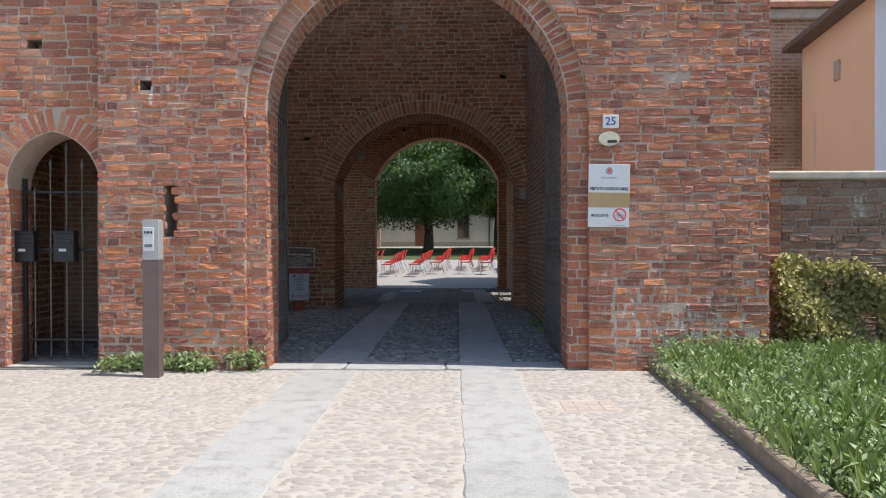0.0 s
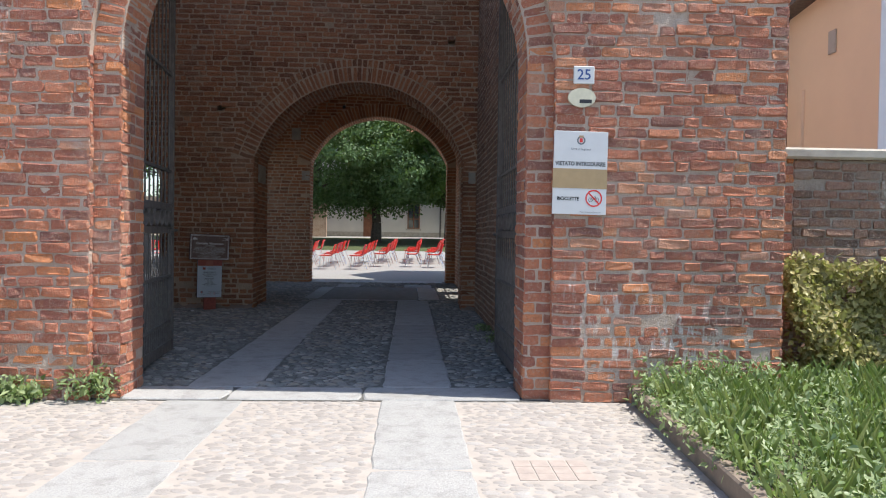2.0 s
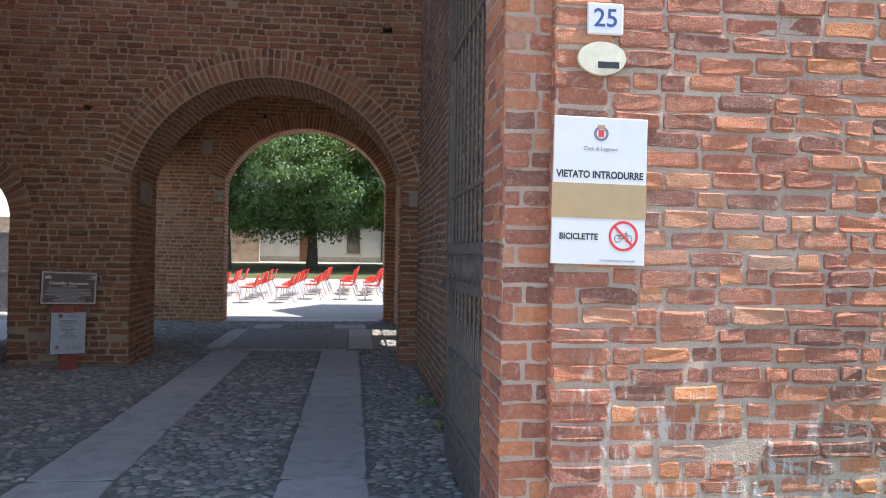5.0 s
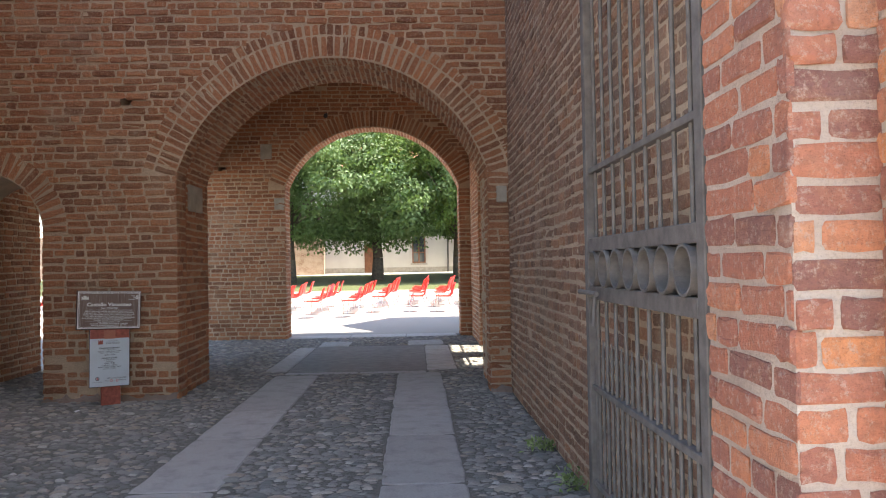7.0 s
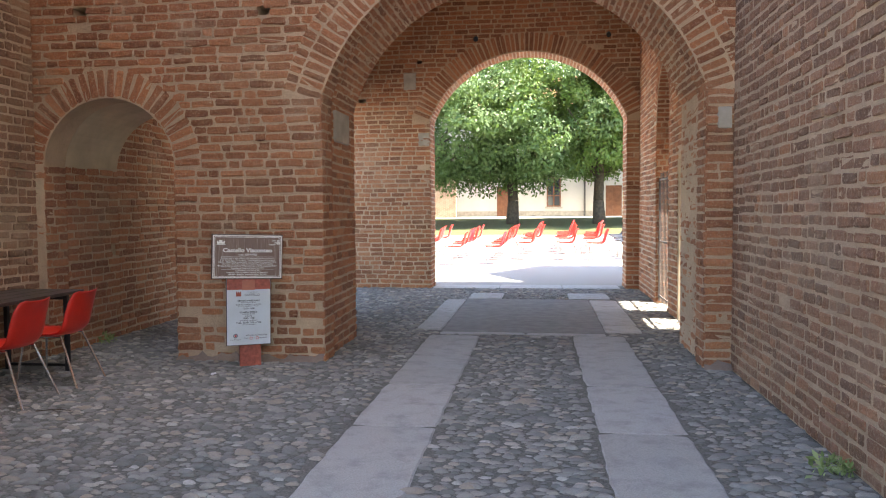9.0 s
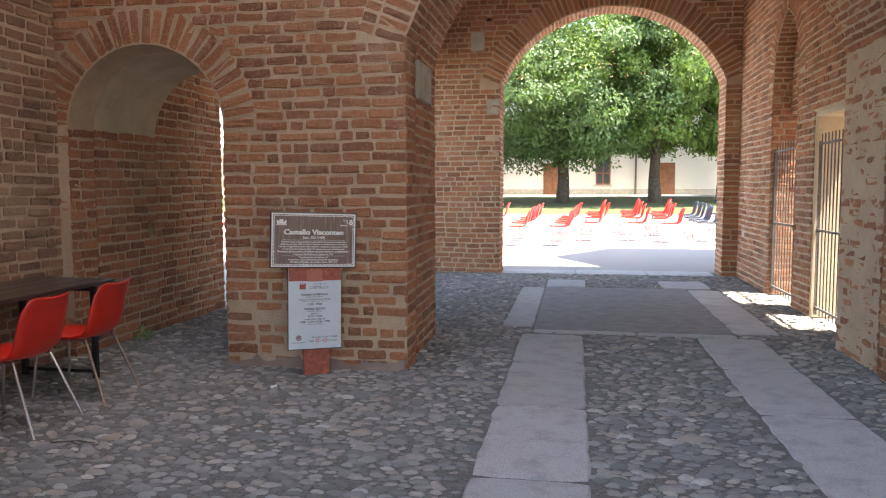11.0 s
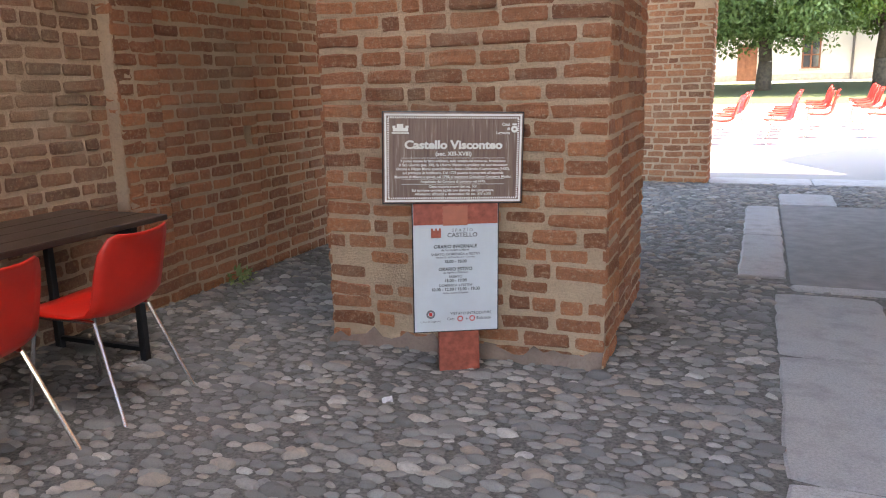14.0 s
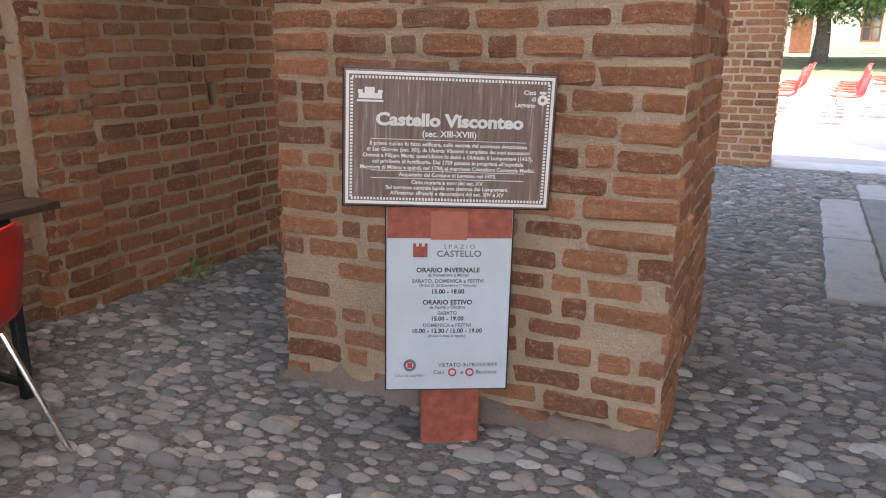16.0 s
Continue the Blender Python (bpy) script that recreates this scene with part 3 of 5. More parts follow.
wall_court_left = setting("wall_inner_left", boxbm((HALL2_L - 0.45, INNER3, 0), (HALL2_L, 18.6, TOP)), M_BUFF, "brick wall of the inner hall")
part("lintel", boxbm((HALL2_L - 0.45, 18.6, 3.6), (HALL2_L, FAR, TOP)), M_BUFF, wall_court_left)
tower_side = setting("wall_tower_side", boxbm((3.5, BACK, 0), (3.95, 14.0, 18)), M_MORTAR, "brick flank of the gate tower")


def east_wall():
    """East wall of the inner hall: a square gateway and a tall pointed one."""
    poly = [(INNER3, 0), (17.72, 0), (17.72, 2.32), (18.8, 2.32), (18.8, 0)]
    p = COURT_G.path()
    poly += [(p[0][0], 0)] + p + [(p[-1][0], 0), (FAR, 0), (FAR, TOP), (INNER3, TOP)]
    bm = slabbed(poly, 0, 0.55)
    bm.transform(Matrix(((0, 1, 0, HALL2_R), (1, 0, 0, 0), (0, 0, 1, 0), (0, 0, 0, 1))))
    return setting("wall_east", bm, M_BUFF, "brick wall with two gateways open to the sun")


wall_east = east_wall()

# ground: one sheet to the horizon, rising gently through the courtyard
def ground_sheet():
    bm = bmesh.new()
    ys = [-400, -40, 0, COURT0, COURT0 + 7, 40, 50, COURT0 + 1.07 / SLOPE, 80, 600]
    rows = [[bm.verts.new((x, y, court_z(y) - 0.012)) for x in (-400, -60, -20, 0, 20, 60, 400)] for y in ys]
    for a, b in zip(rows, rows[1:]):
        for i in range(6):
            bm.faces.new((a[i], a[i + 1], b[i + 1], b[i]))
    return bm


ground = setting("ground", ground_sheet(), M_GROUND, "trodden gravel ground")


def sloped(name, x0, x1, y0, y1, lift, mat, label):
    bm = bmesh.new()
    n = 8
    rows = [[bm.verts.new((x, y0 + (y1 - y0) * k / n, court_z(y0 + (y1 - y0) * k / n) + lift)) for x in (x0, x1)] for k in range(n + 1)]
    for a, b in zip(rows, rows[1:]):
        bm.faces.new((a[0], a[1], b[1], b[0]))
    return setting(name, bm, mat, label)


forecourt = sloped("forecourt", -12, 2.7, -3.0, FRONT, -0.004, M_DUST, "pale dusty forecourt bedding the cobbles")
court = sloped("courtyard", -30, 30, FAR2, 39.0, 0.0, M_GRAVEL, "pale sunlit gravel courtyard")
lawn = sloped("lawn", -40, 40, 39.0, 55.0, 0.004, M_LAWN, "dry shaded lawn under trees")
court_path = sloped("court_path", -40, 40, 55.0, 57.9, 0.004, M_GRAVEL, "pale gravel path along the building")

# courtyard range
def far_range():
    ob = thing("courtyard_building", pose(0, 58, 1.07), "long white rendered building behind the trees", "building")
    part("wall", boxbm((-12, 0, -0.2), (30, 8, 7.2)), M_WHITEWALL, ob)
    bm = bmesh.new()
    v = [bm.verts.new(p) for p in ((-12.5, -0.7, 7.1), (30.5, -0.7, 7.1), (30.5, 4, 9.6), (-12.5, 4, 9.6), (-12.5, 8.7, 7.1), (30.5, 8.7, 7.1))]
    for f in ((0, 1, 2, 3), (3, 2, 5, 4), (0, 3, 4), (1, 5, 2)):
        bm.faces.new([v[i] for i in f])
    part("roof", bm, M_TILE, ob)
    part("plinth", boxbm((-12, -0.025, -0.1), (30, 0, 0.35)), M_STONE, ob)
    for x in (-7.4, 1.16, 8.6, 13.2, 18.0):
        w = part("window", boxbm((x - 0.45, -0.005, 0.62), (x + 0.45, 0.02, 2.5)), M_SIGNBLACK, ob)
        part("window_sill", boxbm((x - 0.56, -0.05, 0.5), (x + 0.56, 0.02, 0.62)), M_STONE, w)
        fr = bmesh.new()
        for a, b in (((x - 0.45, -0.035, 0.62), (x - 0.37, 0.03, 2.5)), ((x + 0.37, -0.035, 0.62), (x + 0.45, 0.03, 2.5)), ((x - 0.04, -0.035, 0.7), (x + 0.04, 0.03, 2.42)), ((x - 0.37, -0.035, 0.62), (x + 0.37, 0.03, 0.7)), ((x - 0.37, -0.035, 2.42), (x + 0.37, 0.03, 2.5)), ((x - 0.37, -0.035, 1.3), (x + 0.37, 0.03, 1.36))):
            box(fr, a, b)
        part("frame", fr, M_WOODDOOR, w)
        for s in (-1, 1):
            part("pane", boxbm((x + s * 0.205 - 0.165, -0.018, 0.7), (x + s * 0.205 + 0.165, -0.010, 2.42)), M_GLASS, w)
    for x in (-2.0, 4.95):
        d = part("door", boxbm((x - 0.5, -0.04, 0.0), (x + 0.5, 0.02, 1.95)), M_WOODDOOR, ob)
        for s in (-1, 1):
            part("door_panel", boxbm((x + s * 0.25 - 0.18, -0.06, 0.15), (x + s * 0.25 + 0.18, -0.035, 1.8), 0.01), M_WOODDOOR, d)
    part("downpipe", rod(bmesh.new(), (3.12, -0.08, 0.0), (3.12, -0.08, 7.0), 0.06), M_IRON, ob)
    return ob


far_range()
# Unseen wing, its gable fitted to throw the shadow on the courtyard.
wing = thing("side_wing", pose(4.0, 0, 0), "unseen gabled brick wing added to cast the courtyard's shadow", "building")
part("wall", slabbed([(22.7, 0), (26.45, 0), (26.45, 8.5), (24.4, 11.2), (22.7, 8.4)], 0, 9), M_FARBRICK, wing).matrix_basis = Matrix(((0, 1, 0, 0), (1, 0, 0, 0), (0, 0, 1, 0), (0, 0, 0, 1)))


# neighbours beyond the low wall
def low_wall():
    ob = setting("wall_garden", boxbm((3.95, 8.75, 0), (14, 9.1, 2.08)), M_GREY, "low mossy brick garden wall with a pale coping")
    part("coping", boxbm((3.96, 8.68, 2.08), (14, 9.17, 2.18), 0.02), M_STONE, ob)
    return ob


wall_garden = low_wall()
cream_house = thing("cream_house", pose(7.2, 12.1, 0), "cream rendered house with a sloping dark eave", "house")
part("wall", slabbed([(0, 0), (2.5, 0), (2.5, 5.02), (0, 5.3)], 0, 6), M_CREAM, cream_house).matrix_basis = Matrix(((0, 1, 0, 0), (1, 0, 0, 0), (0, 0, 1, 0), (0, 0, 0, 1)))
part("front", boxbm((0.0, -0.02, 0), (6, 0.0, 5.3)), M_SKYLIT, cream_house)
part("eave", slabbed([(-0.3, 5.3), (2.7, 5.0), (2.7, 5.1), (-0.3, 5.42)], -0.3, 6.2), M_IRON, cream_house).matrix_basis = Matrix(((0, 1, 0, 0), (1, 0, 0, 0), (0, 0, 1, 0), (0, 0, 0, 1)))
part("vent", boxbm((-0.03, 1.05, 4.15), (0.0, 1.25, 4.5), 0.01), M_STEELBOX, cream_house)
part("pilaster", boxbm((-0.05, 1.95, 0), (0.0, 2.1, 3.75)), M_CREAM, cream_house)
brick_house = thing("brick_house", pose(6.5, 15.2, 0), "tall old brick house with patches of plaster", "house")
part("wall", boxbm((0, 0, 0), (3.0, 6, 5.75)), M_FARBRICK, brick_house)
part("cornice", boxbm((-0.1, -0.15, 5.75), (3.15, 6.1, 5.95), 0.02), M_STONE, brick_house)
part("roof", boxbm((-0.15, -0.25, 5.95), (3.25, 6.2, 6.05)), M_TILE, brick_house)


def cut(ob, boxes):
    """Real recesses in a wall."""
    bm = bmesh.new()
    for lo, hi in boxes:
        box(bm, lo, hi)
    tool = part("recess_tool", bm, M_MORTAR)
    mod = ob.modifiers.new("recess", "BOOLEAN")
    mod.operation, mod.object, mod.solver = "DIFFERENCE", tool, "EXACT"
    bpy.context.view_layer.update()
    me = bpy.data.meshes.new_from_object(ob.evaluated_get(bpy.context.evaluated_depsgraph_get()))
    ob.modifiers.clear()
    ob.data = me
    bpy.data.objects.remove(tool)


FRONT_HOLES = [(-2.54, -2.42, 1.44, 1.55), (-2.51, -2.39, 1.55, 1.63), (-2.53, -2.43, 1.63, 1.74), (-2.52, -2.38, 1.74, 1.82), (-2.54, -2.42, 1.82, 1.93), (-2.52, -2.45, 1.93, 2.0), (-2.80, -2.66, 3.02, 3.13)]
SIDE_HOLES = [(-4.08, -3.91, 3.50, 3.61)]
INNER_HOLES = [(-4.46, -4.30, 3.50, 3.60), (-2.50, -2.36, 3.45, 3.55), (1.50, 1.64, 4.68, 4.80)]
FAR_HOLES = [(-3.22, -3.06, 3.58, 3.68), (-2.06, -1.97, 4.28, 4.38)]
SLIT = [(-2.54, -2.38, 1.44, 2.0), (-2.80, -2.66, 3.02, 3.13)]
cut(wall_front, [((a, FRONT - 0.1, lo), (b, FRONT + 0.4, hi)) for a, b, lo, hi in SLIT])
cut(bpy.data.objects["inner_skin"], [((a, FRONT - 0.1, lo), (b, FRONT + 0.35, hi)) for a, b, lo, hi in SLIT])
cut(wall_left_front, [((a, FRONT - 0.1, lo), (b, FRONT + 0.35, hi)) for a, b, lo, hi in SIDE_HOLES])
cut(wall_inner, [((a, INNER - 0.1, lo), (b, INNER + 0.3, hi)) for a, b, lo, hi in INNER_HOLES])
cut(wall_passage, [((-4.9, 16.68, 1.0), (-4.7, 16.79, 1.16))])
cut(wall_far, [((a, FAR - 0.1, lo), (b, FAR + 0.3, hi)) for a, b, lo, hi in FAR_HOLES])

def lettering(body, size, mat, parent, x, z, y=-0.004, align="CENTER", stretch=1.0, name="lettering", weight=0.0):
    """Words in the built-in font, standing upright and facing -y of the parent."""
    cu = bpy.data.curves.new("lettering", "FONT")
    cu.body, cu.size, cu.align_x, cu.align_y, cu.extrude, cu.resolution_u = body, size, align, "CENTER", 0.0003, 3
    cu.offset = weight * size
    tmp = new("lettering_curve", cu)
    bpy.context.view_layer.update()
    me = bpy.data.meshes.new_from_object(tmp.evaluated_get(bpy.context.evaluated_depsgraph_get()))
    bpy.data.objects.remove(tmp)
    bpy.data.curves.remove(cu)
    me.materials.clear()
    me.materials.append(mat)
    ob = new(name, me)
    ob.parent = parent
    ob.matrix_basis = pose(x, y, z, 90) @ Matrix.Diagonal((stretch, 1, 1, 1))
    return ob


def disc_ring(cx, cz, r0, r1, y0, y1, seg=32):
    bm = bmesh.new()
    rows = []
    for r, y in ((r0, y0), (r1, y0), (r1, y1), (r0, y1)):
        rows.append([bm.verts.new((cx + r * math.cos(2 * math.pi * i / seg), y, cz + r * math.sin(2 * math.pi * i / seg))) for i in range(seg)])
    for k in range(4):
        a, b = rows[k], rows[(k + 1) % 4]
        for i in range(seg):
            bm.faces.new((a[i], a[(i + 1) % seg], b[(i + 1) % seg], b[i]))
    return bm


# ---- paving ----
floor_hall = setting("floor", boxbm((LEFT, FRONT, -0.03), (HALL2_R, FAR2, 0.003)), M_BED, "grey gravel bed of the cobbled hall floor")
SLABS = []          # x0, x1, y0, y1


def hewn(bm, hx, hy, top):
    """A slab with a wavering, worn outline and a small chamfer."""
    edge = []
    for ax, ay, bx, by in ((-hx, -hy, hx, -hy), (hx, -hy, hx, hy), (hx, hy, -hx, hy), (-hx, hy, -hx, -hy)):
        n = max(3, int(math.hypot(bx - ax, by - ay) / 0.11))
        for k in range(n):
            worn = 0.022 if k == 0 else 0.0
            x, y = ax + (bx - ax) * k / n, ay + (by - ay) * k / n
            r = math.hypot(x, y)
            edge.append((x * (1 - worn / r) + random.uniform(-0.011, 0.006), y * (1 - worn / r) + random.uniform(-0.008, 0.004)))
    rings = [[bm.verts.new((x * (1 - c / hx), y * (1 - c / hy), z)) for x, y in edge] for c, z in ((0, -0.05), (0, top - 0.009), (0.012, top))]
    m = len(edge)
    for lo, hi in zip(rings, rings[1:]):
        for k in range(m):
            bm.faces.new((lo[k], lo[(k + 1) % m], hi[(k + 1) % m], hi[k]))
    bm.faces.new(rings[-1])


def lay_slabs():
    for x0, x1, ys in ((0.655, 1.27, (1.2, 3.0, 4.67, 6.34, 8.2)), (-1.06, -0.43, (1.3, 3.1, 4.72, 6.52, 8.2)),
                       (0.655, 1.27, (8.64, 10.1, 11.75, 13.28, 14.66, 15.93, 17.25)), (-1.05, -0.43, (8.64, 10.15, 11.7, 13.3, 14.6, 15.95, 17.2)),
                       (1.07, 1.52, (17.5, 18.1, 19.5, 20.9)), (-1.29, -0.95, (17.6, 19.2, 20.9))):
        for a, b in zip(ys, ys[1:]):
            SLABS.append((x0, x1, a, b))
    for x0, x1 in ((-1.44, -0.6), (-0.6, 0.5), (0.5, 1.82)):
        SLABS.append((x0, x1, FRONT + 0.02, 8.64))
    for x0, x1 in ((-0.95, 0.1), (0.1, 1.07)):
        SLABS.append((x0, x1, 17.28, 17.45))
    SLABS.append((-0.95, -0.35, 21.0, 21.9))
    SLABS.append((0.75, 1.45, 21.0, 21.9))
    for x0, x1 in ((-1.8, -0.5), (-0.5, 0.7), (0.7, 1.8)):
        SLABS.append((x0, x1, 22.75, FAR2 + 0.1))
    for x0, x1, y0, y1 in SLABS:
        j = [random.uniform(-0.012, 0.012) for _ in range(4)]
        bm = bmesh.new()
        cx, cy = (x0 + x1) / 2, (y0 + y1) / 2
        hewn(bm, (x1 - x0) / 2 - 0.006, (y1 - y0) / 2 - 0.006, (0.012 if y0 > FRONT else 0.003) + j[2] * 0.2)
        ob = part("slab", bm, M_SLAB, floor_hall if y0 > FRONT else ground)
        ob.location = (cx, cy, 0)
        ob.rotation_euler = (0, 0, j[3] * 0.4)


lay_slabs()
paving_mid = part("paving", boxbm((-0.94, 17.46, -0.03), (1.06, 20.98, 0.008)), M_PAVING, floor_hall)


def cobbles(owner, mats, zones, avoid, sx, sy, near, high, cap=300, seed=3, fill=0.60):
    rng = np.random.default_rng(seed)
    pts = []
    for x0, x1, y0, y1 in zones:
        k = 0
        y = y0
        while y < y1:
            x = x0 + (sx * 0.5 if k % 2 else 0)
            while x < x1:
                px, py = x + rng.normal(0, sx * 0.16), y + rng.normal(0, sy * 0.16)
                if x0 < px < x1 and y0 < py < y1 and not any(a - 0.02 < px < b + 0.02 and c - 0.02 < py < d + 0.02 for a, b, c, d in avoid):
                    pts.append((px, py))
                x += sx * rng.uniform(0.85, 1.2)
            y += sy
            k += 1
    P = np.array(pts)
    n = len(P)
    size = np.exp(rng.normal(0, 0.2 if fill == 0.60 else 0.27, n))
    L, W = sx * fill * size, sy * fill * size
    ang = rng.normal(0, 0.28, n)
    Hh = high * rng.uniform(0.5, 1.25, n) * np.sqrt(size)
    seg = 8
    th = np.arange(seg) * 2 * np.pi / seg
    unit = np.concatenate([np.stack([np.cos(th), np.sin(th), np.full(seg, -0.35)], 1), np.stack([0.9 * np.cos(th), 0.9 * np.sin(th), np.full(seg, 0.45)], 1), np.stack([0.55 * np.cos(th), 0.55 * np.sin(th), np.full(seg, 0.9)], 1), [[0, 0, 1.0]]])
    faces = [(i, (i + 1) % seg, seg + (i + 1) % seg, seg + i) for i in range(seg)] + [(seg + i, seg + (i + 1) % seg, 2 * seg + (i + 1) % seg, 2 * seg + i) for i in range(seg)] + [(2 * seg + i, 2 * seg + (i + 1) % seg, 3 * seg) for i in range(seg)]
    order = np.argsort(np.linalg.norm(P - np.array(near), axis=1))
    shapes = []
    for k in range(8):
        v = unit.copy()
        wob = 1 + rng.normal(0, 0.09, seg)
        for r in range(3):
            v[r * seg:(r + 1) * seg, :2] *= wob[:, None]
        v[:, 2] += np.where(v[:, 2] > 0.5, rng.normal(0, 0.07, len(v)), 0)
        shapes.append(v)
    meshes = []
    for v in shapes:
        me = bpy.data.meshes.new("cobble")
        me.from_pydata(v.tolist(), [], faces)
        me.polygons.foreach_set("use_smooth", [True] * len(me.polygons))
        me.materials.append(mats[1])
        meshes.append(me)
    for q, i in enumerate(order[:cap]):
        ob = new("cobble", meshes[q % 8])
        ob.parent = owner
        ob.location, ob.rotation_euler, ob.scale = (P[i, 0], P[i, 1], -0.004), (0, 0, ang[i]), (L[i], W[i], Hh[i])
    V, F = [], []
    nv = len(unit)
    for q, i in enumerate(order[cap:]):
        v = shapes[rng.integers(8)] * (L[i], W[i], Hh[i])
        c, s = math.cos(ang[i]), math.sin(ang[i])
        V.append(np.stack([v[:, 0] * c - v[:, 1] * s + P[i, 0], v[:, 0] * s + v[:, 1] * c + P[i, 1], v[:, 2] - 0.004], 1))
        F += [tuple(a + q * nv for a in f) for f in faces]
    ob = mesh_ob("cobblestones", np.concatenate(V).tolist(), F, mats[0], owner, True)
    ob["kind"] = "stuff"


HALL_AVOID = SLABS + [(-0.95, 1.07, 17.3, 21.0)]

# ---- iron gates ----
def gate_leaf(name, m, flip):
    """A tall leaf: frame, upright bars, a band of rings, short spears below; hinged at its local origin, reaching along +x."""
    g = thing(name, m, "dark grey wrought-iron gate leaf standing open", "gate", "gate leaves")
    W = 1.70

    def top(x):
        return 2.75 + math.sqrt(max(0.05, 1.63 ** 2 - (1.63 - x) ** 2)) - 0.06

    part("hinge_stile", boxbm((0, -0.025, 0.04), (0.07, 0.025, 2.95), 0.004), M_IRON, g)
    part("meeting_stile", boxbm((W - 0.07, -0.03, 0.04), (W, 0.03, top(W)), 0.004), M_IRON, g)
    for z, h in ((0.10, 0.11), (1.36, 0.07), (1.61, 0.07)):
        part("rail", boxbm((0.07, -0.025, z - h / 2), (W - 0.07, 0.025, z + h / 2), 0.004), M_IRON, g)
    for z in (0.36, 0.86, 2.0, 3.05):
        part("crossbar", boxbm((0.07, -0.02, z - 0.015), (W - 0.07, 0.02, z + 0.015), 0.003), M_IRON, g)
    bm = bmesh.new()
    n = 14
    for i in range(n):
        a, b = 0.04 + (W - 0.06) * i / n, 0.04 + (W - 0.06) * (i + 1) / n
        za, zb = top(a), top(b)
        m2 = Matrix.Translation(((a + b) / 2, 0, (za + zb) / 2)) @ Matrix.Rotation(-math.atan2(zb - za, b - a), 4, "Y")
        box(bm, (-math.hypot(b - a, zb - za) / 2 - 0.005, -0.025, -0.03), (math.hypot(b - a, zb - za) / 2 + 0.005, 0.025, 0.03), 0, m2)
    part("arched_rail", bm, M_IRON, g)
    count = 9
    for i in range(count):
        x = 0.07 + (W - 0.14) * (i + 0.5) / count
        part("bar", rod(bmesh.new(), (x, 0, 1.64), (x, 0, top(x) - 0.01), 0.0095), M_IRON, g)
        part("bar", rod(bmesh.new(), (x, 0, 0.15), (x, 0, 1.33), 0.0095), M_IRON, g)
    for i in range(count + 1):
        x = 0.07 + (W - 0.14) * i / count if 0 < i < count else (0.1 if i == 0 else W - 0.1)
        s = rod(bmesh.new(), (x, 0, 0.15), (x, 0, 1.06), 0.0085)
        rod(s, (x, 0, 1.06), (x, 0, 1.12), 0.0085, 8, 0.002)
        part("spear", s, M_IRON, g)
    rings = 7
    for i in range(rings):
        x = 0.07 + (W - 0.14) * (i + 0.5) / rings
        part("ring", disc_ring(x, 1.485, 0.082, 0.092, -0.035, 0.035, 24), M_IRON, g)
    part("bolt", rod(bmesh.new(), (W - 0.34, -0.05 * flip, 1.36), (W + 0.05, -0.05 * flip, 1.36), 0.013), M_IRON, g)
    part("bolt_handle", rod(bmesh.new(), (W - 0.3, -0.05 * flip, 1.36), (W - 0.3, -0.06 * flip, 1.2), 0.009), M_IRON, g)
    return g


gate_leaf("gate_leaf", pose(-1.60, 8.87, 0, 0, 0, 95.5), 1)
gate_leaf("gate_leaf", pose(1.875, 8.83, 0, 0, 0, 90.0), -1)


def side_door():
    g = thing("wicket_gate", pose(-3.8, 8.52, 0), "black iron-barred wicket gate with pointed finials", "gate")
    for s in (-1, 1):
        part("stile", boxbm((s * 0.47 - 0.02, -0.02, 0.02), (s * 0.47 + 0.02, 0.02, 2.1), 0.003), M_BLACK, g)
    for z in (0.08, 0.28, 1.3, 1.95):
        part("rail", boxbm((-0.45, -0.012, z - 0.012), (0.45, 0.012, z + 0.012), 0.002), M_BLACK, g)
    for i in range(5):
        x = -0.36 + 0.18 * i
        zt = 2.48 - 0.5 * (abs(x) / 0.36) ** 1.5
        part("bar", rod(bmesh.new(), (x, 0, 0.05), (x, 0, zt - 0.08), 0.009), M_IRON, g)
        f = rod(bmesh.new(), (x, 0, zt - 0.08), (x, 0, zt - 0.04), 0.008, 8, 0.022)
        rod(f, (x, 0, zt - 0.04), (x, 0, zt + 0.04), 0.022, 8, 0.001)
        part("finial", f, M_IRON, g)
    part("lock_plate", boxbm((0.36, -0.035, 1.2), (0.46, -0.012, 1.38), 0.004), M_IRON, g)
    for x in (-4.23, -3.77):
        b = thing("letterbox", pose(x, 8.44, 1.16), "black steel letterbox hung on the wicket gate", "letterbox", "letterboxes")
        part("body", boxbm((-0.12, -0.05, 0), (0.12, 0.06, 0.33), 0.01), M_BLACK, b)
        part("lid", boxbm((-0.128, -0.07, 0.315), (0.128, 0.065, 0.35), 0.008), M_BLACK, b)
        part("flap", boxbm((-0.09, -0.058, 0.21), (0.09, -0.048, 0.26), 0.004), M_BLACK, b)
        part("name_plate", boxbm((-0.05, -0.055, 0.12), (0.03, -0.0495, 0.15)), M_WHITE, b)
    part("threshold", boxbm((-0.52, -0.3, 0), (0.52, 0.25, 0.03), 0.01), M_STONE, g)


side_door()
# Closed lobby, added to keep the hall's sky light out of the doorway.
shade_lobby = setting("wall_behind_wicket", boxbm((LEFT, 10.6, 0), (-2.75, 10.8, 3.4)), M_FARBRICK, "brick back wall of a lobby added to darken the wicket doorway")
part("side", boxbm((-2.95, 8.74, 0), (-2.75, 10.6, 3.4)), M_FARBRICK, shade_lobby)
part("lid", boxbm((LEFT, 8.74, 3.4), (-2.75, 10.8, 3.55)), M_FARBRICK, shade_lobby)


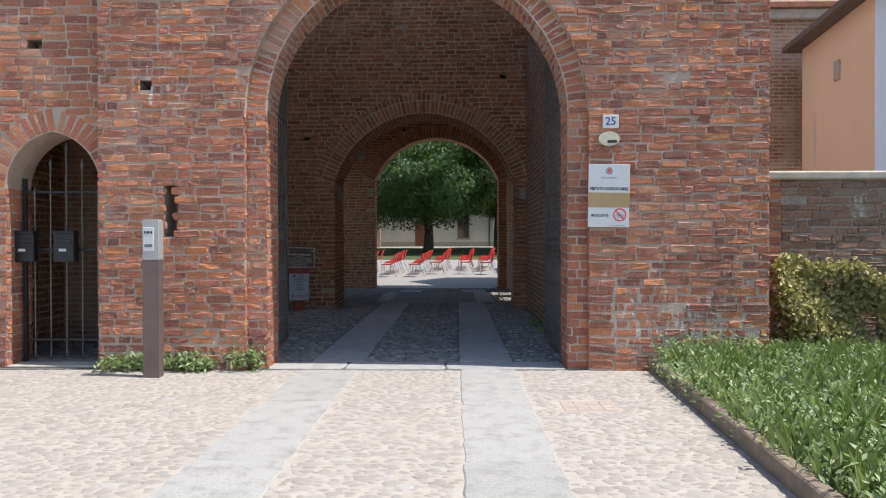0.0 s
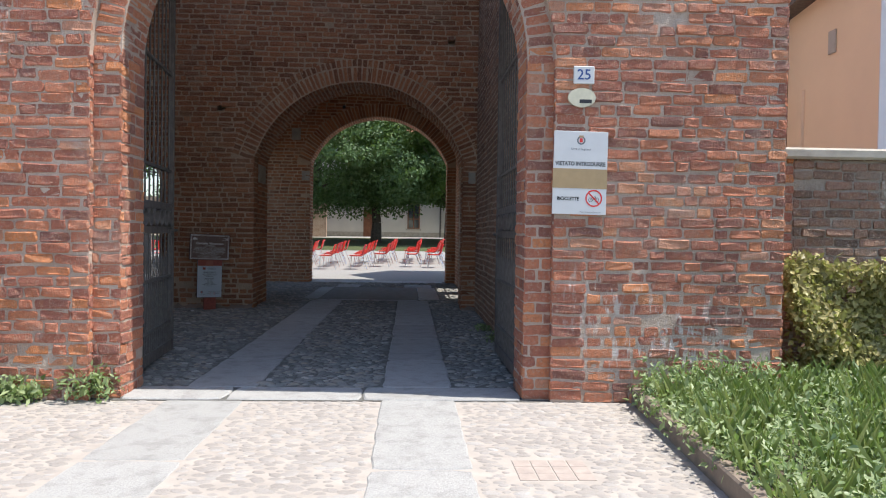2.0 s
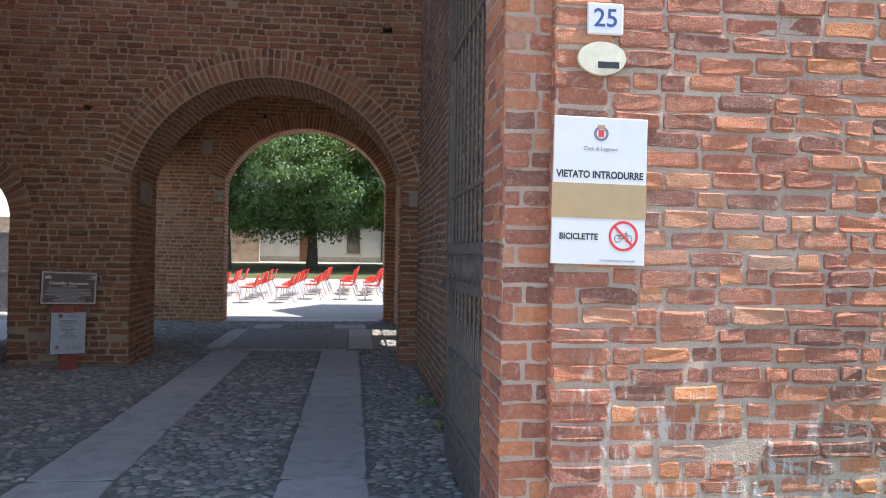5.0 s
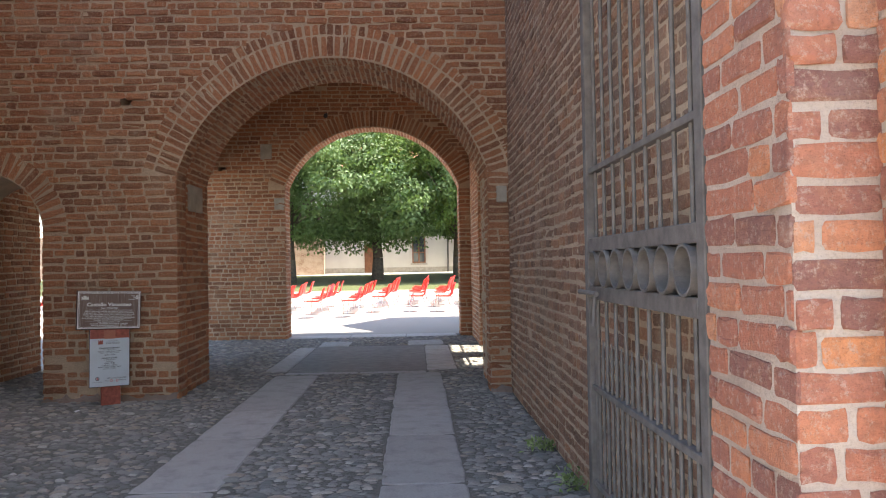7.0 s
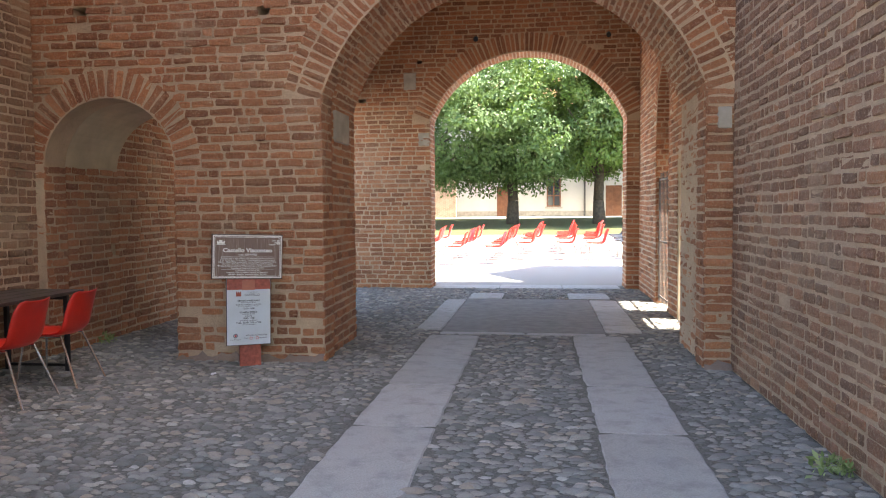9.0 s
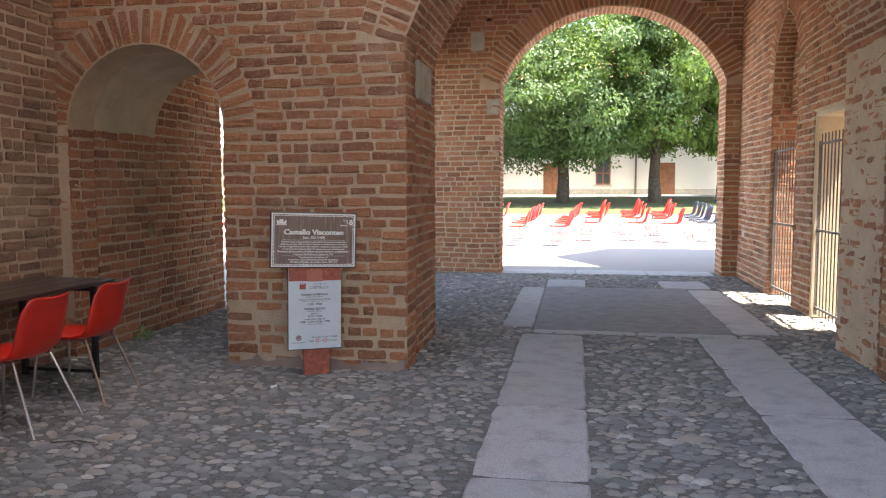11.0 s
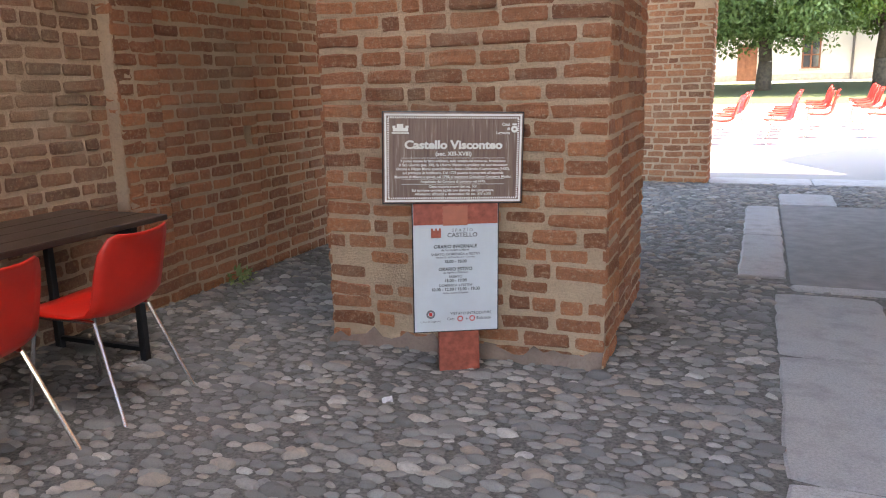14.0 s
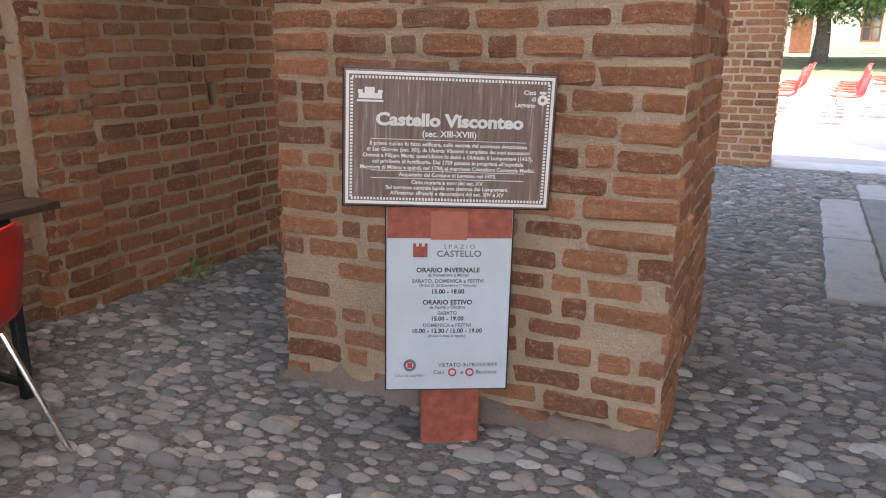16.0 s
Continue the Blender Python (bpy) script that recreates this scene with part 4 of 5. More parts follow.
# ---- signs at the gate ----
def no_entry_sign():
    s = thing("prohibition_sign", pose(2.24, FRONT - 0.026, 1.532, 0, 0.9, 0) @ Matrix.Diagonal((1.02, 1, 1.025, 1)), "white enamel notice with a strip of brown tape", "sign")
    W, H = 0.43, 0.655
    part("panel", boxbm((-W / 2, -0.003, 0), (W / 2, 0.012, H), 0.002), M_WHITE, s)
    part("tape", boxbm((-W / 2 - 0.003, -0.004, 0.205), (W / 2 + 0.002, -0.0032, 0.36)), M_TAPE, s)
    lettering("VIETATO INTRODURRE", 0.044, M_SIGNBLACK, s, 0, 0.398, -0.0034, "CENTER", 0.86, weight=0.035)
    lettering("BICICLETTE", 0.038, M_SIGNBLACK, s, -0.18, 0.122, -0.0034, "LEFT", 0.9, weight=0.035)
    lettering("Citt\u00e0 di Legnano", 0.024, M_SIGNGREY, s, 0, 0.515, -0.0034)
    lettering("l'Amministrazione Comunale", 0.014, M_SIGNGREY, s, 0.09, 0.02, -0.0034)
    crest = part("crest", disc_ring(0, 0.583, 0.022, 0.034, -0.0036, -0.0031, 20), M_SIGNGREY, s)
    part("shield", boxbm((-0.013, -0.0038, 0.568), (0.013, -0.003, 0.6)), M_SIGNRED, crest)
    part("crown", boxbm((-0.018, -0.0038, 0.606), (0.018, -0.003, 0.622)), M_TAPE, crest)
    ring = part("ban_ring", disc_ring(0.115, 0.13, 0.056, 0.068, -0.0038, -0.003), M_SIGNRED, s)
    part("ban_bar", boxbm((-0.06, -0.0042, -0.006), (0.06, -0.0036, 0.006), 0, pose(0.115, 0, 0.13, 0, 45, 0)), M_SIGNRED, ring)
    for x in (0.09, 0.14):
        part("bicycle_wheel", disc_ring(x, 0.118, 0.014, 0.017, -0.0036, -0.003, 18), M_SIGNBLACK, ring)
    bm = bmesh.new()
    for a, b in (((0.09, 0.118), (0.105, 0.14)), ((0.105, 0.14), (0.13, 0.142)), ((0.13, 0.142), (0.14, 0.118)), ((0.105, 0.14), (0.115, 0.118)), ((0.115, 0.118), (0.13, 0.142)), ((0.09, 0.118), (0.115, 0.118)), ((0.13, 0.142), (0.128, 0.152))):
        rod(bm, (a[0], -0.003, a[1]), (b[0], -0.003, b[1]), 0.0014, 4)
    part("bicycle_frame", bm, M_SIGNBLACK, ring)


no_entry_sign()
num = thing("house_number", pose(2.265, FRONT - 0.022, 2.585), "white enamel plate with blue house number", "house number")
part("plate", boxbm((-0.085, -0.004, 0), (0.085, 0.012, 0.145), 0.006), M_WHITE, num)
lettering("25", 0.118, M_BLUE, num, 0, 0.072, -0.0045, weight=0.01)
oval = thing("oval_plaque", pose(2.25, FRONT - 0.022, 2.475), "chipped cream oval plaque on the brickwork", "plaque")
bm = bmesh.new()
bmesh.ops.create_cone(bm, cap_ends=True, segments=40, radius1=0.115, radius2=0.112, depth=0.014, matrix=pose(0, 0, 0, 90) @ Matrix.Diagonal((1, 0.68, 1, 1)))
part("plate", bm, plain("cream_enamel", (0.60, 0.56, 0.42), 0.4, 0, 0.12, 20, 0.05), oval)
part("lettering_bar", boxbm((-0.02, -0.0095, -0.045), (0.08, -0.0065, -0.015), 0.001), M_SIGNBLACK, oval)

post = thing("intercom_post", pose(-2.495, 7.72, 0), "slim brown steel post with a grey intercom panel", "intercom post")
part("column", boxbm((-0.085, -0.06, 0), (0.085, 0.06, 1.2), 0.004), M_POST, post)
head_box = part("head", boxbm((-0.085, -0.062, 1.2), (0.085, 0.062, 1.61), 0.004), M_STEELBOX, post)
panel = part("panel", boxbm((-0.075, -0.068, 1.29), (0.035, -0.061, 1.53), 0.003), M_WHITE, head_box)
for dx in (-0.05, -0.02, 0.01):
    part("button", disc_ring(dx, 1.48, 0.004, 0.013, -0.071, -0.067, 14), M_SIGNBLACK, panel)
part("speaker_slot", boxbm((-0.06, -0.070, 1.33), (0.02, -0.0675, 1.36)), M_SIGNGREY, panel)


# ---- the information sign in the hall ----
def info_sign():
    s = thing("information_sign", pose(-2.545, 15.225, 0, 0, 0, 29), "brown and white visitor boards on a low red post", "sign")
    part("post", boxbm((-0.09, 0.012, 0), (0.115, 0.05, 0.5), 0.004), M_BOARDRED, s, "scuffed red painted board post")
    b = part("brown_board", boxbm((-0.325, -0.012, 0.865), (0.325, 0.006, 1.285), 0.004), M_BROWN, s, "weathered brown enamel board with a white border")
    b.matrix_basis = Matrix.Translation((0, 0, 1.075)) @ Matrix.Rotation(radians(1.9), 4, "Y") @ Matrix.Diagonal((1.025, 1, 1.015, 1)) @ Matrix.Translation((0, 0, -1.075))
    for x0, x1, z0, z1 in ((-0.318, 0.318, 1.270, 1.279), (-0.318, 0.318, 0.871, 0.880), (-0.318, -0.309, 0.88, 1.27), (0.309, 0.318, 0.88, 1.27)):
        part("border", boxbm((x0, -0.0145, z0), (x1, -0.0122, z1)), M_INK, b)
    bm = bmesh.new()
    for i in range(60):
        x = -0.298 + 0.596 * i / 59
        for z in (1.262, 0.888):
            box(bm, (x - 0.003, -0.0142, z - 0.004), (x + 0.003, -0.0122, z + 0.004))
    for i in range(36):
        z = 0.895 + 0.36 * i / 35
        for x in (-0.301, 0.301):
            box(bm, (x - 0.004, -0.0142, z - 0.003), (x + 0.004, -0.0122, z + 0.003))
    part("border_pattern", bm, M_INK, b)["kind"] = "stuff"
    yb = -0.0135
    lettering("Castello Visconteo", 0.053, M_INK, b, 0, 1.135, yb, "CENTER", 1.12, weight=0.035)
    lettering("Castello Visconteo", 0.053, M_INK, b, 0.0012, 1.1358, yb, "CENTER", 1.12, weight=0.035)
    lettering("(sec. XIII-XVIII)", 0.027, M_INK, b, 0, 1.095, yb, weight=0.02)
    lettering("Citt\u00e0\ndi\nLegnano", 0.019, M_INK, b, 0.262, 1.212, yb, "RIGHT", weight=0.02)
    for i, t in enumerate(("Il primo nucleo fu fatto edificare, sulle vestigia del convento Agostiniano", "di San Giorgio (sec. XII), da Uberto Visconti e ampliato dai suoi successori", "Ottone e Filippo Maria; quest'ultimo lo don\u00f2 a Oldrado II Lampugnani (1437),", "col privilegio di fortificarlo. Dal 1729 passato in propriet\u00e0 all'ospedale", "Maggiore di Milano e quindi, nel 1798, al marchese Cristoforo Cornaggia Medici.")):
        lettering(t, 0.0168, M_INK, b, 0, 1.062 - 0.0185 * i, yb, weight=0.02)
    lettering("Acquistato dal Comune di Legnano nel 1973.", 0.0168, M_INK, b, 0, 0.966, yb, weight=0.02)
    for i, t in enumerate(("Cinta muraria e torri del sec. XV.", "Sul torrione centrale lapide con stemma dei Lampugnani.", "All'interno: affreschi e decorazioni dei sec. XIV e XV")):
        lettering(t, 0.0168, M_INK, b, 0, 0.942 - 0.0175 * i, yb, weight=0.02)
    for z in (1.076, 0.978, 0.954):
        part("rule", boxbm((-0.24, -0.014, z - 0.0008), (0.24, -0.0122, z + 0.0008)), M_INK, b)
    bm = bmesh.new()
    for x0, x1, z0, z1 in ((-0.285, -0.205, 1.188, 1.194), (-0.28, -0.21, 1.198, 1.214), (-0.262, -0.232, 1.214, 1.232), (-0.282, -0.268, 1.214, 1.224), (-0.222, -0.208, 1.214, 1.224)):
        box(bm, (x0, -0.014, z0), (x1, -0.0122, z1))
    part("castle_emblem", bm, M_INK, b)
    em = disc_ring(0.283, 1.21, 0.006, 0.016, -0.014, -0.0122, 16)
    box(em, (0.273, -0.014, 1.228), (0.293, -0.0122, 1.236))
    part("crest", em, M_INK, b)

    part("back_plate", boxbm((-0.329, -0.008, 0.860), (0.329, 0.010, 1.290), 0.003), M_SIGNBLACK, b)
    w = part("white_board", boxbm((-0.205, 0.0, 0.215), (0.21, 0.010, 0.862), 0.002), M_PAPER, s, "white opening-hours board with a red head")
    w.matrix_basis = Matrix.Translation((0, 0, 0.54)) @ Matrix.Rotation(radians(0.8), 4, "Y") @ Matrix.Translation((0, 0, -0.54))
    part("head_band", boxbm((-0.203, -0.003, 0.755), (0.208, -0.0005, 0.86)), M_BOARDRED, w)
    part("tape_scrap", boxbm((-0.06, -0.0045, 0.75), (0.06, -0.0032, 0.845)), plain("faded_tape", (0.42, 0.13, 0.08), 0.3, 0, 0.1, 20, 0), w)
    part("back_plate", boxbm((-0.210, 0.002, 0.210), (0.215, 0.0118, 0.866), 0.002), M_SIGNBLACK, w)
    yw = -0.002
    red = bmesh.new()
    for x0, x1, z0, z1 in ((-0.118, -0.07, 0.69, 0.727), (-0.118, -0.108, 0.727, 0.737), (-0.099, -0.089, 0.727, 0.737), (-0.08, -0.07, 0.727, 0.737)):
        box(red, (x0, -0.003, z0), (x1, -0.0006, z1))
    part("castle_logo", red, M_BOARDRED, w)
    lettering("S P A Z I O", 0.022, M_SIGNGREY, w, 0.035, 0.725, yw)
    lettering("CASTELLO", 0.030, M_SIGNGREY, w, 0.035, 0.701, yw, "CENTER", 1.05, weight=0.02)
    for body, size, z, mat in (("ORARIO INVERNALE", 0.023, 0.645, M_SIGNBLACK), ("da Novembre a Marzo", 0.015, 0.628, M_SIGNGREY), ("SABATO, DOMENICA e FESTIVI", 0.0175, 0.607, M_SIGNGREY), ("(Esclusi 25, 26 Dicembre e 1\u00b0 Gennaio)", 0.012, 0.592, M_SIGNGREY), ("15.00 - 18.00", 0.021, 0.57, M_SIGNBLACK),
                               ("ORARIO ESTIVO", 0.023, 0.532, M_SIGNBLACK), ("da Aprile a Ottobre", 0.015, 0.515, M_SIGNGREY), ("SABATO", 0.0175, 0.494, M_SIGNGREY), ("15.00 - 19.00", 0.021, 0.474, M_SIGNBLACK), ("DOMENICA e FESTIVI", 0.0175, 0.45, M_SIGNGREY), ("10.00 - 12.30 / 15.00 - 19.00", 0.021, 0.43, M_SIGNBLACK), ("(chiuso il mese di Agosto)", 0.012, 0.412, M_SIGNGREY)):
        lettering(body, size, mat, w, 0.0, z, yw, weight=0.022)
    lettering("VIETATO INTRODURRE", 0.0195, M_SIGNBLACK, w, 0.075, 0.305, yw)
    lettering("Cani", 0.02, M_SIGNBLACK, w, -0.025, 0.278, yw)
    lettering("e", 0.02, M_SIGNBLACK, w, 0.055, 0.278, yw)
    lettering("Biciclette", 0.02, M_SIGNBLACK, w, 0.14, 0.278, yw)
    for x in (0.022, 0.082):
        part("ban_ring", disc_ring(x, 0.278, 0.010, 0.0145, -0.003, -0.0006, 18), M_SIGNRED, w)
    cr = part("crest", disc_ring(-0.125, 0.305, 0.013, 0.022, -0.003, -0.0006, 18), M_SIGNGREY, w)
    part("shield", boxbm((-0.133, -0.003, 0.296), (-0.117, -0.0006, 0.314)), M_SIGNRED, cr)
    lettering("Citt\u00e0 di Legnano", 0.0155, M_SIGNGREY, w, -0.125, 0.268, yw)


info_sign()


# ---- furniture ----
def shell_chair(name, shell_mat, label):
    """A moulded plastic shell on four tube legs; it faces +y."""
    ch = thing(name, None, label, "chair")
    prof = [(0.215, 0.445), (0.205, 0.462), (0.14, 0.455), (0.03, 0.44), (-0.1, 0.432), (-0.19, 0.445), (-0.242, 0.49), (-0.268, 0.56), (-0.288, 0.65), (-0.312, 0.74), (-0.338, 0.80), (-0.352, 0.815)]
    half = [0.205, 0.22, 0.228, 0.232, 0.232, 0.228, 0.224, 0.222, 0.222, 0.215, 0.185, 0.15]
    dish = [0.0, 0.004, 0.012, 0.022, 0.03, 0.035, 0.04, 0.042, 0.04, 0.036, 0.03, 0.02]
    bm = bmesh.new()
    n = 9
    rows = []
    for k, ((y, z), w, d) in enumerate(zip(prof, half, dish)):
        a, b = prof[max(0, k - 1)], prof[min(len(prof) - 1, k + 1)]
        t = Vector((0, b[0] - a[0], b[1] - a[1])).normalized()
        nn = Vector((0, t.z, -t.y))
        row = []
        for i in range(n):
            s = -1 + 2 * i / (n - 1)
            p = Vector((s * w, y, z)) + nn * (d * (abs(s) ** 2.6))
            row.append(bm.verts.new(p))
        rows.append(row)
    for a, b in zip(rows, rows[1:]):
        for i in range(n - 1):
            bm.faces.new((a[i], a[i + 1], b[i + 1], b[i]))
    bm.normal_update()
    bmesh.ops.solidify(bm, geom=bm.faces[:], thickness=0.008)
    part("shell", bm, shell_mat, ch, "", True)
    for s in (-1, 1):
        part("leg", rod(bmesh.new(), (s * 0.17, -0.17, 0.435), (s * 0.235, -0.335, 0.0), 0.0105), M_CHROME, ch)
        part("leg", rod(bmesh.new(), (s * 0.17, 0.17, 0.44), (s * 0.215, 0.215, 0.0), 0.0105), M_CHROME, ch)
        part("seat_rail", rod(bmesh.new(), (s * 0.17, -0.17, 0.435), (s * 0.17, 0.17, 0.44), 0.010), M_CHROME, ch)
    part("brace", rod(bmesh.new(), (-0.17, 0.17, 0.438), (0.17, 0.17, 0.438), 0.010), M_CHROME, ch)
    return ch


red_chair = shell_chair("red_chair", M_REDPLASTIC, "red moulded plastic chair with chrome legs at the table")
red_chair.matrix_world = pose(-3.99, 13.66, 0.006, 0, 0, 91)
red_chair["group"] = "chairs at the table"
copy_thing(red_chair, pose(-4.01, 14.36, 0.006, 0, 0, 93))


def trestle_table():
    t = thing("table", pose(0, 0, 0), "long dark wooden table on black steel legs", "table")
    x0, x1, y0, y1 = -4.88, -4.15, 13.32, 15.06
    n = 4
    for i in range(n):
        a, b = x0 + (x1 - x0) * i / n, x0 + (x1 - x0) * (i + 1) / n
        part("top_plank", boxbm((a + 0.002, y0, 0.735), (b - 0.002, y1, 0.765), 0.004), M_TABLE, t)
    for x in (x0 + 0.06, x1 - 0.05):
        for y in (y0 + 0.06, y1 - 0.22):
            part("leg", boxbm((x - 0.02, y - 0.02, 0), (x + 0.02, y + 0.02, 0.735), 0.003), M_BLACK, t)
    for y in (y0 + 0.06, y1 - 0.22):
        part("end_rail", boxbm((x0 + 0.08, y - 0.015, 0.69), (x1 - 0.07, y + 0.015, 0.735)), M_BLACK, t)
        part("foot_rail", boxbm((x0 + 0.08, y - 0.012, 0.05), (x1 - 0.07, y + 0.012, 0.075)), M_BLACK, t)


trestle_table()


def court_chairs():
    first = shell_chair("red_chair", M_REDPLASTIC, "red plastic chair in a row in the sunlit courtyard")
    first["group"] = "courtyard chairs"
    rng = random.Random(4)
    done = False
    for x, n, y0 in ((-9.4, 5, 28.6), (-8.3, 5, 28.6), (-7.25, 5, 28.4), (-6.2, 4, 28.6), (-5.1, 5, 28.3), (-4.0, 5, 28.2), (-2.9, 6, 28.4), (-1.9, 6, 28.3), (-0.9, 6, 28.4), (-0.08, 6, 29.7), (0.84, 7, 29.7), (1.72, 7, 29.5)):
        for k in range(n):
            y = y0 - 0.9 + (0.0 if k == 0 else 0.62 * k + (1.1 if x > -0.5 else 0.5))
            m = pose(x + rng.gauss(0, 0.05) + 0.12 * k * 0.3, y + rng.gauss(0, 0.04), court_z(y), 0, 0, 90 + rng.gauss(0, 5))
            if not done:
                first.matrix_world = m
                done = True
            else:
                copy_thing(first, m)
    dark = shell_chair("dark_chair", M_DARKPLASTIC, "dark blue plastic chair in a row in the courtyard")
    dark["group"] = "courtyard chairs"
    done = False
    for x, y0 in ((2.6, 28.9), (3.5, 29.4), (4.45, 29.4)):
        for k in range(6):
            y = y0 + 0.62 * k
            m = pose(x + rng.gauss(0, 0.05), y, court_z(y), 0, 0, 90 + rng.gauss(0, 4))
            if not done:
                dark.matrix_world = m
                done = True
            else:
                copy_thing(dark, m)


court_chairs()


# ---- plants ----
def leaves(name, P, N, size, mat, owner=None, seed=1, droop=0.3, aspect=0.5):
    """Many small bent leaves at the places P, facing roughly N."""
    rng = np.random.default_rng(seed)
    n = len(P)
    d = rng.normal(0, 1, (n, 3))
    d[:, 2] -= droop
    d /= np.linalg.norm(d, axis=1)[:, None]
    w = np.cross(d, N + rng.normal(0, 0.5, (n, 3)))
    w /= np.linalg.norm(w, axis=1)[:, None] + 1e-9
    up = np.cross(w, d)
    s = size * np.exp(rng.normal(0, 0.25, n))[:, None]
    V = np.stack([P, P + d * s * 0.5 + w * s * aspect * 0.5 + up * s * 0.06, P + d * s, P + d * s * 0.5 - w * s * aspect * 0.5 + up * s * 0.06], 1)
    F = np.arange(4 * n).reshape(n, 4)
    return mesh_ob(name, V.reshape(-1, 3).tolist(), F.tolist(), mat, owner)


def tree(name, seed, height=9.5, spread=4.6, low=2.3, leaf=M_LEAF, label="broad leafy tree with a dark trunk on the lawn"):
    rng = np.random.default_rng(seed)
    t = thing(name, None, label, "tree")
    bm = bmesh.new()
    pts = [Vector((0, 0, -0.1)), Vector((0.06, 0.02, 1.2)), Vector((-0.05, 0.05, 2.6)), Vector((0.08, -0.02, 4.2))]
    rad = [0.36, 0.27, 0.23, 0.17]
    for k in range(3):
        rod(bm, pts[k], pts[k + 1], rad[k], 10, rad[k + 1])
    ends = []
    for i in range(9):
        a = 2 * math.pi * i / 9 + rng.uniform(-0.3, 0.3)
        z0 = rng.uniform(1.9, 4.0)
        r = spread * rng.uniform(0.5, 0.85)
        p0 = Vector((0, 0, z0))
        p1 = Vector((math.cos(a) * r * 0.45, math.sin(a) * r * 0.45, z0 + rng.uniform(0.7, 1.6)))
        p2 = Vector((math.cos(a) * r, math.sin(a) * r, p1.z + rng.uniform(-0.2, 1.5)))
        rod(bm, p0, p1, 0.11, 7, 0.07)
        rod(bm, p1, p2, 0.07, 6, 0.025)
        ends += [p1, p2]
    part("trunk", bm, M_BARK, t, "", True)
    P, N = [], []
    mid = (low + height) / 2 + 0.3
    for k in range(95):
        v = rng.normal(0, 1, 3)
        v /= np.linalg.norm(v)
        rr = rng.uniform(0.55, 1.0) ** 0.6
        c = np.array((v[0] * spread * rr, v[1] * spread * rr, mid + v[2] * (height - low) / 2 * rr))
        if c[2] < low + 0.7:
            c[2] = low + rng.uniform(0.35, 1.3)
        size = rng.uniform(0.6, 1.35)
        m = int(720 * size)
        q = rng.normal(0, 1, (m, 3))
        q /= np.linalg.norm(q, axis=1)[:, None]
        out = q + v * 0.6 + (0, 0, 0.5)
        q *= (rng.uniform(0.35, 1.0, m) ** 0.5 * (1 + 0.22 * np.sin(5 * q[:, 0] + 4 * q[:, 1] + k)))[:, None] * np.array((1.1, 1.1, 0.72)) * size
        q[:, 2] -= 0.22 * np.hypot(q[:, 0], q[:, 1]) ** 2
        P.append(c + q + rng.normal(0, 0.06, (m, 3)))
        N.append(out)
    leaves("crown", np.concatenate(P), np.concatenate(N), 0.165, leaf, t, seed, 0.7, 0.5)
    return t


for i, (x, y, rot, sc) in enumerate(((-1.15, 48.0, 20, 1.0), (3.3, 48.0, 130, 0.95), (6.7, 49.5, 250, 1.0), (-5.6, 46.5, 75, 1.0), (11.0, 51.0, 310, 1.1), (-10.5, 49.0, 10, 1.1))):
    if i % 2 == 0 and i < 2:
        base_tree = tree("tree", 11, 10.5, 6.0, 1.75)
        base_tree.matrix_world = pose(x, y, court_z(y), 0, 0, rot)
    elif i == 1:
        second_tree = tree("tree", 23, 10.5, 5.8, 2.3, M_LEAF_LIGHT)
        second_tree.matrix_world = pose(x, y, court_z(y), 0, 0, rot)
    else:
        copy_thing(base_tree if i % 2 else second_tree, pose(x, y, court_z(y), 0, 0, rot))

back_wall = setting("wall_court_back", boxbm((-40, 56.2, 0.6), (-5.0, 56.6, 3.7)), M_FARBRICK, "dark old brick wall behind the trees")

# front bed and hedge
soil = setting("planting_bed", slabbed([(0, -0.02), (11.3, -0.02), (11.3, 0.05), (0, 0.05)], -10.2, 0.55), M_SOIL, "overgrown soil bed beside the drive")
soil.matrix_world = Matrix(((1, 0.063, 0, 2.76), (0, 1, 0, 8.2), (0, 0, 1, 0), (0, 0, 0, 1)))


def weeds(name, n, region, height, seed, label, mat, size=0.07):
    rng = np.random.default_rng(seed)
    x0, x1, y0, y1 = region
    tuft = np.stack([rng.uniform(x0, x1, n // 14), rng.uniform(y0, y1, n // 14)], 1)
    hh = height * rng.uniform(0.35, 1.2, n // 14)
    k = rng.integers(0, n // 14, n)
    P = np.concatenate([tuft[k] + rng.normal(0, 0.045, (n, 2)), (hh[k] * rng.uniform(0.1, 1, n))[:, None]], 1)
    P[:, 2] += 0.02
    ob = leaves(name, P, np.tile((0, 0, 1.0), (n, 1)), size, mat, None, seed, -0.35, 0.42)
    return tagged(ob, label, "plants", "", "stuff")


weeds("weeds", 56000, (2.74, 6.4, 2.6, 8.5), 0.27, 4, "green weeds growing thick in the bed", M_WEED, 0.05).matrix_world = Matrix(((1, 0.063, 0, -0.33), (0, 1, 0, 0), (0, 0, 1, 0), (0, 0, 0, 1)))
weeds("weed_tufts", 1500, (-3.15, -2.0, 8.0, 8.17), 0.16, 5, "green weeds at the foot of the brick wall", M_WEED, 0.06)
weeds("weed_tuft", 350, (-1.8, -1.5, 8.05, 8.2), 0.22, 6, "weed growing at the gate jamb", M_WEED, 0.06)
weeds("bed_weeds", 1900, (2.75, 3.9, 7.75, 8.05), 0.36, 7, "taller weeds against the tower wall", M_WEED, 0.05)
weeds("moss_tuft", 120, (1.85, 2.0, 11.5, 11.75), 0.06, 9, "small weeds at the foot of the wall", M_WEED, 0.05)
